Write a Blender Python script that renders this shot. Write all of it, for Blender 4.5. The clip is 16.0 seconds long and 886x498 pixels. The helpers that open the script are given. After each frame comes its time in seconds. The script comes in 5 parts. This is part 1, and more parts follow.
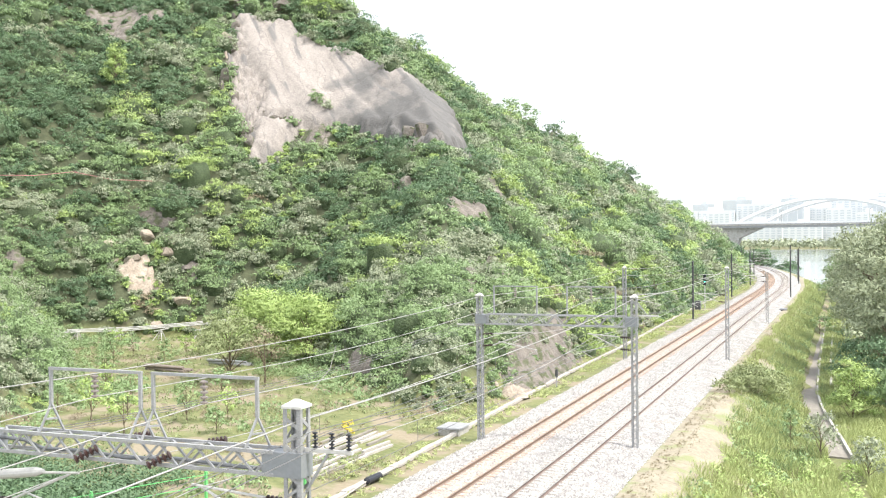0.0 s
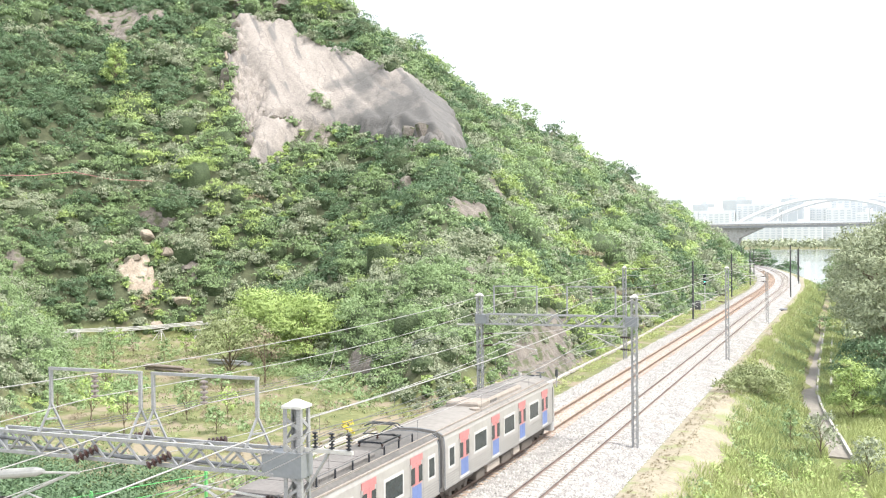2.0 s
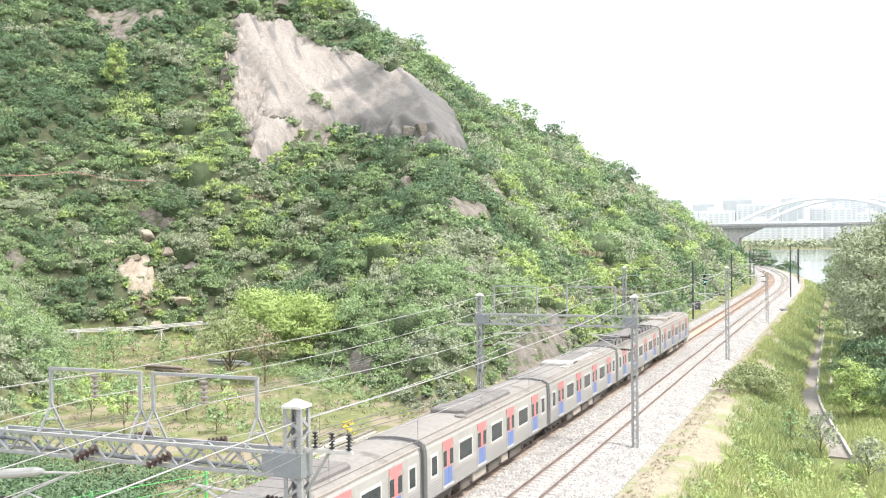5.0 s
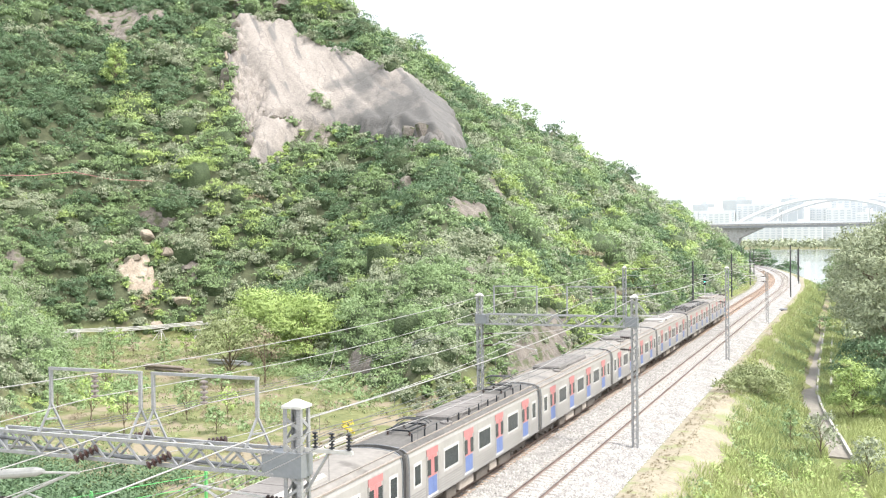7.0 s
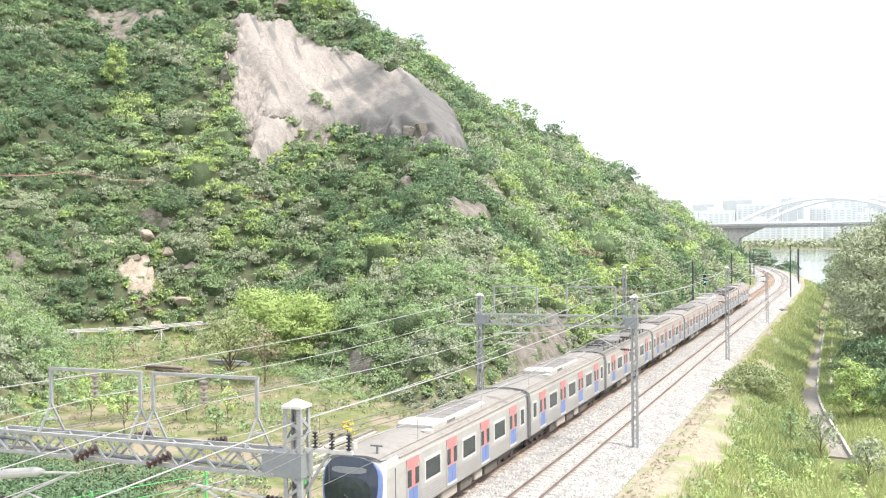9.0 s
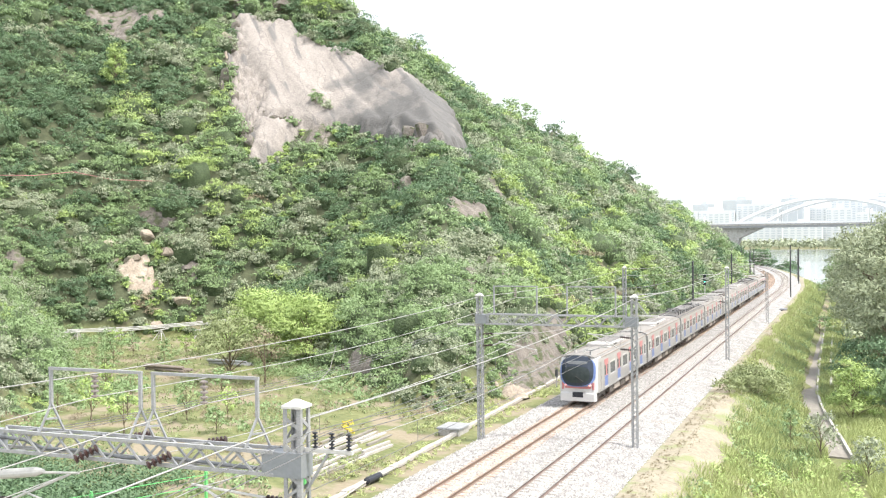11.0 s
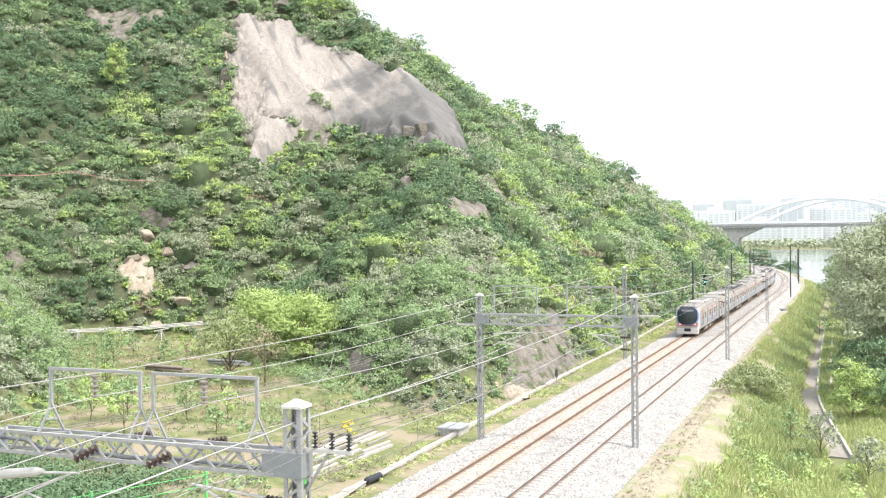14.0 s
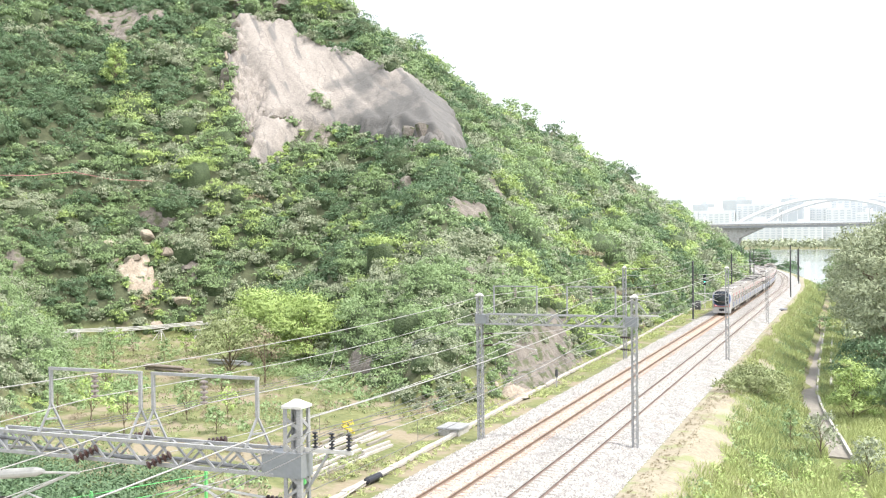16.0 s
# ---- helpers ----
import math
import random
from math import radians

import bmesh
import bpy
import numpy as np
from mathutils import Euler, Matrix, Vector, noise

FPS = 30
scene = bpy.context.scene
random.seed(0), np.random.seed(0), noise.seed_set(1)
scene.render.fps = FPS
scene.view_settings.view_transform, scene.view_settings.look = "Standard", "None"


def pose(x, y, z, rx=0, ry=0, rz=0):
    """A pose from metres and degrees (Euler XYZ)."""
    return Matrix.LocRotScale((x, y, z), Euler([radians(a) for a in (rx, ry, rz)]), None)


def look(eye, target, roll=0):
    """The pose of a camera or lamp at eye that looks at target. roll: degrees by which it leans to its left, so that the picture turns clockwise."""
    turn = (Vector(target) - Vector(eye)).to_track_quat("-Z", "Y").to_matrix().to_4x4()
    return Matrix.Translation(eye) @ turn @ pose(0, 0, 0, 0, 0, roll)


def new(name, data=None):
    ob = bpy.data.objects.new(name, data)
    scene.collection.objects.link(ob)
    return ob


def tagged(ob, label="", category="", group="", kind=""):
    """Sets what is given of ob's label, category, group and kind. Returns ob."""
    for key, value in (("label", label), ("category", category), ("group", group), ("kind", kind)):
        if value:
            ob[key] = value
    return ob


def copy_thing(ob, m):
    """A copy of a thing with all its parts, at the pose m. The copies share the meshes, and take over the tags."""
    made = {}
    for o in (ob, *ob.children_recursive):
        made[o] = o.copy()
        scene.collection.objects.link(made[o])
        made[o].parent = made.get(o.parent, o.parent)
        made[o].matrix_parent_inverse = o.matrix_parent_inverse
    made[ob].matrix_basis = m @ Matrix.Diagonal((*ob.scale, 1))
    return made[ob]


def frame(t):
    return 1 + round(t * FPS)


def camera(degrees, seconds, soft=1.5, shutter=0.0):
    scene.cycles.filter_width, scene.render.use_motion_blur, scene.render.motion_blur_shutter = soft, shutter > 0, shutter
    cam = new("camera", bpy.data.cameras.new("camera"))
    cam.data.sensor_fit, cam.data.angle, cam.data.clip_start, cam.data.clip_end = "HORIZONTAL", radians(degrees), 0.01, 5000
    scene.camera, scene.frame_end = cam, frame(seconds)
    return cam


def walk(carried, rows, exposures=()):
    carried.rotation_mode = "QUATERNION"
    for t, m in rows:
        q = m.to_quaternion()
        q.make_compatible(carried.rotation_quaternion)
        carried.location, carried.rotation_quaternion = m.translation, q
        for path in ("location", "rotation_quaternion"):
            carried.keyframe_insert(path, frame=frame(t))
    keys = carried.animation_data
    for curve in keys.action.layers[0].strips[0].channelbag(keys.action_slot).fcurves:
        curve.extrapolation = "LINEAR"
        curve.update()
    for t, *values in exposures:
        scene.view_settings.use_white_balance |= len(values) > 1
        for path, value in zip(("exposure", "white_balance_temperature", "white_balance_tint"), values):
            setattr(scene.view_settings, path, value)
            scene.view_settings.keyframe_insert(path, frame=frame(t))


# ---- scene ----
cam = camera(47.54, 16.0, soft=1.2)
EYE = Vector((19.316, 0.0, 12.831))
STAND = look(EYE, EYE + Vector((-0.37613, 0.92650, -0.01105)), roll=-0.629)
walk(cam, [(0.0, STAND), (16.0, STAND)], exposures=[(0.0, 1.32), (16.0, 1.32)])

# ---- daylight: a hazy white sky with a soft sun ----
SUN_ELEVATION, SUN_AZIMUTH = radians(60), radians(100)  # azimuth from +y towards +x
world = bpy.data.worlds.new("hazy_sky")
scene.world = world
world.use_nodes = True
_n = world.node_tree.nodes
_sky = _n.new("ShaderNodeTexSky")
_sky.sky_type, _sky.sun_disc = "NISHITA", False
_sky.sun_elevation, _sky.sun_rotation = SUN_ELEVATION, SUN_AZIMUTH
_sky.dust_density, _sky.air_density, _sky.ozone_density = 1.5, 1.0, 1.0
# thin white cloud veils the blue evenly
_veil = _n.new("ShaderNodeMix")
_veil.data_type = "RGBA"
_veil.inputs["Factor"].default_value = 0.7
_veil.inputs["B"].default_value = (8.6, 8.8, 9.2, 1)
world.node_tree.links.new(_sky.outputs[0], _veil.inputs["A"])
world.node_tree.links.new(_veil.outputs["Result"], _n["Background"].inputs[0])
_n["Background"].inputs[1].default_value = 0.105
_sun = bpy.data.lights.new("sun", "SUN")
_sun.energy, _sun.angle, _sun.color = 2.9, radians(12), (1.0, 0.95, 0.87)
sun = new("sun", _sun)
_toward = Vector((math.sin(SUN_AZIMUTH) * math.cos(SUN_ELEVATION), math.cos(SUN_AZIMUTH) * math.cos(SUN_ELEVATION), math.sin(SUN_ELEVATION)))
sun.matrix_world = look(_toward * 100, (0, 0, 0))


# ---- materials ----
def surface(name, dark, light, size=1.0, rough=0.8, metal=0.0, bump=0.0, fine=8.0, island=0.0, spots=None, spot_size=3.0, spot_at=0.6, sheer=0.0, streak=None):
    """A surface with variation at two scales, optional stains in a third colour, relief, and a shade of its own for each piece."""
    m = bpy.data.materials.new(name)
    m.use_nodes = True
    n, l = m.node_tree.nodes, m.node_tree.links
    b = n["Principled BSDF"]
    b.inputs["Roughness"].default_value, b.inputs["Metallic"].default_value = rough, metal
    co = n.new("ShaderNodeNewGeometry") if island >= 0 else None
    tc = n.new("ShaderNodeTexCoord")
    big = n.new("ShaderNodeTexNoise")
    big.inputs["Scale"].default_value, big.inputs["Detail"].default_value = 1.0 / size, 5.0
    small = n.new("ShaderNodeTexNoise")
    small.inputs["Scale"].default_value, small.inputs["Detail"].default_value = fine / size, 3.0
    for t in (big, small):
        l.new(tc.outputs["Object"], t.inputs["Vector"])
    if streak is not None:
        mp = n.new("ShaderNodeMapping")
        mp.vector_type = "TEXTURE"
        mp.inputs["Rotation"].default_value = (0, 0, radians(-streak))
        mp.inputs["Scale"].default_value = (1, 7, 7)
        l.new(tc.outputs["Object"], mp.inputs["Vector"])
        l.new(mp.outputs[0], big.inputs["Vector"])
    mix = n.new("ShaderNodeMath")
    mix.operation = "ADD"
    l.new(big.outputs["Fac"], mix.inputs[0])
    l.new(small.outputs["Fac"], mix.inputs[1])
    last = mix.outputs[0]
    if island:
        k = n.new("ShaderNodeMath")
        k.operation, k.inputs[1].default_value = "MULTIPLY_ADD", island
        l.new(co.outputs["Random Per Island"], k.inputs[0])
        l.new(last, k.inputs[2])
        last = k.outputs[0]
    ramp = n.new("ShaderNodeMapRange")
    ramp.inputs["From Min"].default_value, ramp.inputs["From Max"].default_value = 0.65, 1.35 + island
    l.new(last, ramp.inputs["Value"])
    col = n.new("ShaderNodeMix")
    col.data_type = "RGBA"
    col.inputs["A"].default_value, col.inputs["B"].default_value = (*dark, 1), (*light, 1)
    l.new(ramp.outputs[0], col.inputs["Factor"])
    out = col.outputs["Result"]
    if spots:
        st = n.new("ShaderNodeTexNoise")
        st.inputs["Scale"].default_value, st.inputs["Detail"].default_value = 1.0 / spot_size, 6.0
        l.new(mp.outputs[0] if streak is not None else tc.outputs["Object"], st.inputs["Vector"])
        sr = n.new("ShaderNodeMapRange")
        sr.inputs["From Min"].default_value, sr.inputs["From Max"].default_value = spot_at, spot_at + 0.08
        l.new(st.outputs["Fac"], sr.inputs["Value"])
        sm = n.new("ShaderNodeMix")
        sm.data_type = "RGBA"
        sm.inputs["B"].default_value = (*spots, 1)
        l.new(out, sm.inputs["A"])
        l.new(sr.outputs[0], sm.inputs["Factor"])
        out = sm.outputs["Result"]
    l.new(out, b.inputs["Base Color"])
    if bump:
        bp = n.new("ShaderNodeBump")
        bp.inputs["Strength"].default_value, bp.inputs["Distance"].default_value = 0.7, bump
        l.new(small.outputs["Fac"], bp.inputs["Height"])
        l.new(bp.outputs[0], b.inputs["Normal"])
    if sheer:
        tr = n.new("ShaderNodeBsdfTranslucent")
        l.new(out, tr.inputs["Color"])
        ms = n.new("ShaderNodeMixShader")
        ms.inputs[0].default_value = sheer
        l.new(b.outputs[0], ms.inputs[1])
        l.new(tr.outputs[0], ms.inputs[2])
        l.new(ms.outputs[0], n["Material Output"].inputs["Surface"])
    return m


def leafy(name, dark, light):
    return surface(name, dark, light, size=2.6, rough=0.6, fine=9.0, island=0.5, sheer=0.15)


M_GROUND = surface("grass_and_soil", (0.085, 0.105, 0.035), (0.185, 0.19, 0.08), 3.0, 0.95, bump=0.12, spots=(0.225, 0.19, 0.13), spot_size=4.0, spot_at=0.5)


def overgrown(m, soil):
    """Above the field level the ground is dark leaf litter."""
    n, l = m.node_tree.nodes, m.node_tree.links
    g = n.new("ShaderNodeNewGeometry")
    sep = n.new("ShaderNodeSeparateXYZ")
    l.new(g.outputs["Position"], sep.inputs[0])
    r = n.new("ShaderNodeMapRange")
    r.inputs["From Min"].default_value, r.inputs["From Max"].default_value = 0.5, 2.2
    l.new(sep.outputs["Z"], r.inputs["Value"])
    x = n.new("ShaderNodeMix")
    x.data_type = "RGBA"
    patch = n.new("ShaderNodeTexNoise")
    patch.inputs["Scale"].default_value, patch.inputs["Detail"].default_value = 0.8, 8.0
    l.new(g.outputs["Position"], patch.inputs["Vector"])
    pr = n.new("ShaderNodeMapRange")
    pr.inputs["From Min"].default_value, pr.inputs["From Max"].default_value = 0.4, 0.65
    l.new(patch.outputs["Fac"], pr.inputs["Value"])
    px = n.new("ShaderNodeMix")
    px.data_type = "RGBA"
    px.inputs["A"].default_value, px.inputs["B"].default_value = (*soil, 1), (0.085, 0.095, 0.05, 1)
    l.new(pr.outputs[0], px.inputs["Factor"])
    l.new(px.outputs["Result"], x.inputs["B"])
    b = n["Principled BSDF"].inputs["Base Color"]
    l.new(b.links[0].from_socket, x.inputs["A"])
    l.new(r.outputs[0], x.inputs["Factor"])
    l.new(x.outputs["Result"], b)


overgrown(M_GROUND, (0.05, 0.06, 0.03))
M_DRYPATH = surface("dry_grass_path", (0.19, 0.165, 0.12), (0.32, 0.285, 0.215), 2.0, 0.95, bump=0.05, spots=(0.20, 0.215, 0.105), spot_size=2.2, spot_at=0.54)
M_BALLAST = surface("granite_ballast", (0.10, 0.095, 0.09), (0.44, 0.425, 0.41), 0.9, 0.9, bump=0.1, fine=14.0, spots=(0.25, 0.225, 0.20), spot_size=2.0)
M_RUSTBALLAST = surface("rusty_ballast", (0.22, 0.175, 0.145), (0.44, 0.375, 0.325), 0.5, 0.9, bump=0.06, fine=5.0)
M_STONE = surface("ballast_stone", (0.10, 0.095, 0.09), (0.50, 0.485, 0.465), 0.5, 0.9, island=1.6)
M_RAILRUST = surface("rusty_rail", (0.13, 0.088, 0.066), (0.20, 0.142, 0.108), 0.6, 0.75, bump=0.004)
M_RAIL = surface("brown_rail", (0.122, 0.0864, 0.072), (0.202, 0.151, 0.13), 0.6, 0.6)
M_RAILTOP = surface("polished_rail_head", (0.36, 0.346, 0.331), (0.446, 0.432, 0.418), 0.6, 0.3, metal=0.8)
M_SLEEPER = surface("concrete_sleeper", (0.324, 0.295, 0.266), (0.446, 0.418, 0.382), 0.8, 0.9, bump=0.01)
M_SLEEPERRUST = surface("rust_stained_sleeper", (0.30, 0.215, 0.16), (0.44, 0.34, 0.27), 0.8, 0.9, bump=0.01)
M_CONCRETE = surface("weathered_concrete", (0.288, 0.274, 0.252), (0.446, 0.432, 0.403), 1.2, 0.9, bump=0.01, spots=(0.216, 0.202, 0.18), spot_size=1.4)
M_GALV = surface("galvanised_steel", (0.24, 0.245, 0.25), (0.38, 0.385, 0.39), 0.4, 0.55, metal=0.25, spots=(0.36, 0.36, 0.36), spot_size=0.5, spot_at=0.58)
M_GALVDARK = surface("dull_grey_steel", (0.055, 0.058, 0.06), (0.09, 0.094, 0.10), 0.7, 0.6, metal=0.1)
M_PLATE = surface("flat_grey_plate", (0.19, 0.205, 0.22), (0.24, 0.255, 0.27), 0.8, 0.5, metal=0.1)
M_CAP = surface("pale_grey_paint", (0.446, 0.439, 0.418), (0.54, 0.533, 0.511), 0.5, 0.6)
M_PORCELAIN = surface("brown_porcelain", (0.028, 0.014, 0.012), (0.05, 0.026, 0.022), 0.3, 0.35)
M_INSGREY = surface("grey_porcelain", (0.173, 0.144, 0.137), (0.245, 0.216, 0.202), 0.3, 0.3)
M_DARK = surface("dark_composite", (0.018, 0.02, 0.026), (0.035, 0.038, 0.045), 0.3, 0.35)
M_MASK = surface("glossy_blue_black_paint", (0.02, 0.028, 0.045), (0.03, 0.04, 0.06), 0.8, 0.16)
M_WIRE = surface("bare_wire", (0.302, 0.295, 0.288), (0.418, 0.41, 0.396), 0.8, 0.5, metal=0.3)
M_WIREDARK = surface("dark_wire", (0.0936, 0.0936, 0.0936), (0.144, 0.144, 0.144), 0.8, 0.6)
M_ROCK = surface("granite_slab", (0.17, 0.152, 0.138), (0.34, 0.305, 0.275), 2.6, 0.9, bump=0.12, fine=9.0, spots=(0.15, 0.142, 0.136), spot_size=1.6, spot_at=0.56, streak=-48)


def lichen_stain(m, colour):
    """Grey lichen that thickens towards the lower end of the slab, with ragged borders."""
    n, l = m.node_tree.nodes, m.node_tree.links
    tc = n.new("ShaderNodeTexCoord")
    sep = n.new("ShaderNodeSeparateXYZ")
    l.new(tc.outputs["Object"], sep.inputs[0])
    noise = n.new("ShaderNodeTexNoise")
    noise.inputs["Scale"].default_value, noise.inputs["Detail"].default_value = 0.11, 7.0
    l.new(tc.outputs["Object"], noise.inputs["Vector"])
    k = n.new("ShaderNodeMath")
    k.operation, k.inputs[1].default_value = "MULTIPLY_ADD", 0.011
    l.new(sep.outputs["X"], k.inputs[0])
    l.new(noise.outputs["Fac"], k.inputs[2])
    r = n.new("ShaderNodeMapRange")
    r.inputs["From Min"].default_value, r.inputs["From Max"].default_value = -0.2, -0.04
    r.inputs["To Max"].default_value = 0.95
    l.new(k.outputs[0], r.inputs["Value"])
    x = n.new("ShaderNodeMix")
    x.data_type = "RGBA"
    x.inputs["B"].default_value = (*colour, 1)
    b = n["Principled BSDF"].inputs["Base Color"]
    l.new(b.links[0].from_socket, x.inputs["A"])
    l.new(r.outputs[0], x.inputs["Factor"])
    # thin joints in the rock, stretched down the fall line and broken up
    joint = n.new("ShaderNodeTexVoronoi")
    joint.feature = "DISTANCE_TO_EDGE"
    joint.inputs["Scale"].default_value = 0.3
    wob = n.new("ShaderNodeVectorMath")
    wob.operation = "MULTIPLY_ADD"
    wob.inputs[1].default_value = (7.0, 7.0, 7.0)
    l.new(noise.outputs["Color"], wob.inputs[0])
    l.new(n["Mapping"].outputs[0], wob.inputs[2])
    l.new(wob.outputs[0], joint.inputs["Vector"])
    thin = n.new("ShaderNodeMapRange")
    thin.inputs["From Min"].default_value, thin.inputs["From Max"].default_value = 0.0, 0.022
    thin.inputs["To Min"].default_value, thin.inputs["To Max"].default_value = 0.38, 0.0
    l.new(joint.outputs["Distance"], thin.inputs["Value"])
    dark = n.new("ShaderNodeMix")
    dark.data_type = "RGBA"
    dark.inputs["B"].default_value = (0.06, 0.056, 0.052, 1)
    l.new(x.outputs["Result"], dark.inputs["A"])
    l.new(thin.outputs[0], dark.inputs["Factor"])
    l.new(dark.outputs["Result"], b)


lichen_stain(M_ROCK, (0.105, 0.102, 0.099))
M_ROCKDULL = surface("weathered_brown_rock", (0.09, 0.08, 0.07), (0.24, 0.212, 0.185), 1.3, 0.95, bump=0.2, fine=7.0, spots=(0.085, 0.095, 0.05), spot_size=1.6, spot_at=0.52)
M_ROCKPALE = surface("fresh_pale_rock", (0.23, 0.187, 0.144), (0.418, 0.36, 0.295), 2.0, 0.9, bump=0.2, spots=(0.216, 0.187, 0.158), spot_size=1.5, spot_at=0.62)
M_BARK = surface("bark", (0.10, 0.075, 0.05), (0.2, 0.16, 0.11), 0.4, 0.95, bump=0.03)
M_WATER = surface("river_water", (0.20, 0.24, 0.24), (0.26, 0.30, 0.30), 30.0, 0.08, bump=0.05)
M_PALE = surface("pale_bridge_concrete", (0.26, 0.265, 0.27), (0.33, 0.335, 0.34), 12.0, 0.9)
M_WHITEPAINT = surface("white_arch_paint", (0.64, 0.65, 0.66), (0.70, 0.71, 0.72), 9.0, 0.5)
# the city and far hills: distance haze is put into these pale colours
M_FACADE = surface("haze_paled_wall", (0.66, 0.68, 0.69), (0.72, 0.74, 0.75), 40.0, 0.9)
M_FACADEGREY = surface("haze_paled_grey_wall", (0.52, 0.55, 0.57), (0.57, 0.60, 0.62), 40.0, 0.9)
M_FARGLASS = surface("haze_paled_window", (0.50, 0.545, 0.575), (0.55, 0.59, 0.62), 30.0, 0.5)
M_FARHILL = surface("haze_paled_hill", (0.56, 0.62, 0.65), (0.62, 0.67, 0.69), 60.0, 0.95)
M_DRAIN = surface("muddy_concrete", (0.16, 0.145, 0.125), (0.26, 0.24, 0.21), 1.5, 0.9, bump=0.03)
M_LEAFDARK = leafy("dark_leaves", (0.05, 0.095, 0.045), (0.17, 0.27, 0.135))
M_LEAF = leafy("green_leaves", (0.10, 0.165, 0.065), (0.34, 0.46, 0.215))
# cores of the shrubs: their inner shade is put into this dark colour
M_SHADECORE = surface("shaded_shrub_core", (0.03, 0.05, 0.02), (0.09, 0.125, 0.055), 1.2, 0.8, bump=0.3, fine=6.0)
M_LEAFLIME = leafy("lime_leaves", (0.20, 0.29, 0.075), (0.44, 0.55, 0.20))
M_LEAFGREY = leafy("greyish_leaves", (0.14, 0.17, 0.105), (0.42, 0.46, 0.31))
M_OLIVE = leafy("olive_leaves", (0.13, 0.16, 0.065), (0.35, 0.40, 0.19))
M_SILVER = leafy("silvery_leaves", (0.13, 0.165, 0.09), (0.43, 0.47, 0.30))
M_LEAFDRY = leafy("dry_twigs", (0.19, 0.16, 0.10), (0.34, 0.29, 0.19))
M_GRASS = leafy("tall_grass", (0.25, 0.305, 0.105), (0.50, 0.54, 0.25))
M_YELLOW = leafy("yellow_blossom", (0.5, 0.4, 0.03), (0.7, 0.58, 0.08))
M_STEELBODY = surface("brushed_stainless_steel", (0.31, 0.295, 0.28), (0.40, 0.385, 0.365), 3.0, 0.42, metal=0.2)
M_BEADS = surface("stainless_beading", (0.245, 0.238, 0.23), (0.317, 0.31, 0.302), 2.0, 0.4, metal=0.35)
M_ROOF = surface("dusty_train_roof", (0.165, 0.155, 0.143), (0.245, 0.23, 0.212), 2.5, 0.85, spots=(0.13, 0.12, 0.11), spot_size=1.5)
M_ROOFGRIME = surface("grimy_train_roof", (0.075, 0.072, 0.068), (0.135, 0.128, 0.12), 1.5, 0.85)
M_GUTTER = surface("roof_gutter", (0.22, 0.19, 0.16), (0.31, 0.27, 0.235), 2.0, 0.7)
M_ACGREY = surface("grimy_vent_housing", (0.122, 0.115, 0.108), (0.194, 0.18, 0.173), 1.2, 0.8)
M_ACWHITE = surface("white_vent_housing", (0.34, 0.325, 0.305), (0.43, 0.41, 0.39), 1.2, 0.6)
M_CORAL = surface("coral_paint", (0.42, 0.16, 0.16), (0.49, 0.205, 0.205), 1.5, 0.45)
M_BLUE = surface("blue_paint", (0.10, 0.15, 0.33), (0.14, 0.20, 0.40), 1.5, 0.45)
M_TRAINWHITE = surface("white_panel_paint", (0.46, 0.455, 0.445), (0.53, 0.525, 0.51), 1.5, 0.45)
M_GLASS = surface("tinted_train_glass", (0.02, 0.028, 0.028), (0.035, 0.045, 0.045), 2.0, 0.12)
for _m in (M_DARK, M_GLASS):
    _m.node_tree.nodes["Principled BSDF"].inputs["Specular IOR Level"].default_value = 0.25
M_UNDER = surface("dusty_underframe", (0.07, 0.06, 0.052), (0.14, 0.12, 0.10), 0.8, 0.9)
M_UNDERTAN = surface("dusty_equipment_box", (0.30, 0.26, 0.22), (0.42, 0.37, 0.32), 0.8, 0.9)
M_RUBBER = surface("black_rubber", (0.03, 0.03, 0.03), (0.05, 0.05, 0.05), 0.5, 0.8)
M_GREENPAINT = surface("green_fence_paint", (0.10, 0.42, 0.12), (0.16, 0.52, 0.18), 0.6, 0.5)
M_BOXGREY = surface("cabinet_paint", (0.10, 0.11, 0.12), (0.16, 0.17, 0.18), 0.6, 0.6)
M_TIMBER = surface("grey_weathered_timber", (0.158, 0.13, 0.108), (0.259, 0.223, 0.194), 0.7, 0.9, bump=0.02)


def lamp_glow(name, colour, power):
    m = bpy.data.materials.new(name)
    m.use_nodes = True
    b = m.node_tree.nodes["Principled BSDF"]
    b.inputs["Base Color"].default_value = (*colour, 1)
    b.inputs["Emission Color"].default_value = (*colour, 1)
    b.inputs["Emission Strength"].default_value = power
    return m


M_GREENLIGHT = lamp_glow("green_signal_light", (0.05, 0.8, 0.45), 2.0)
M_TAIL = lamp_glow("tail_light", (0.95, 0.35, 0.3), 1.5)


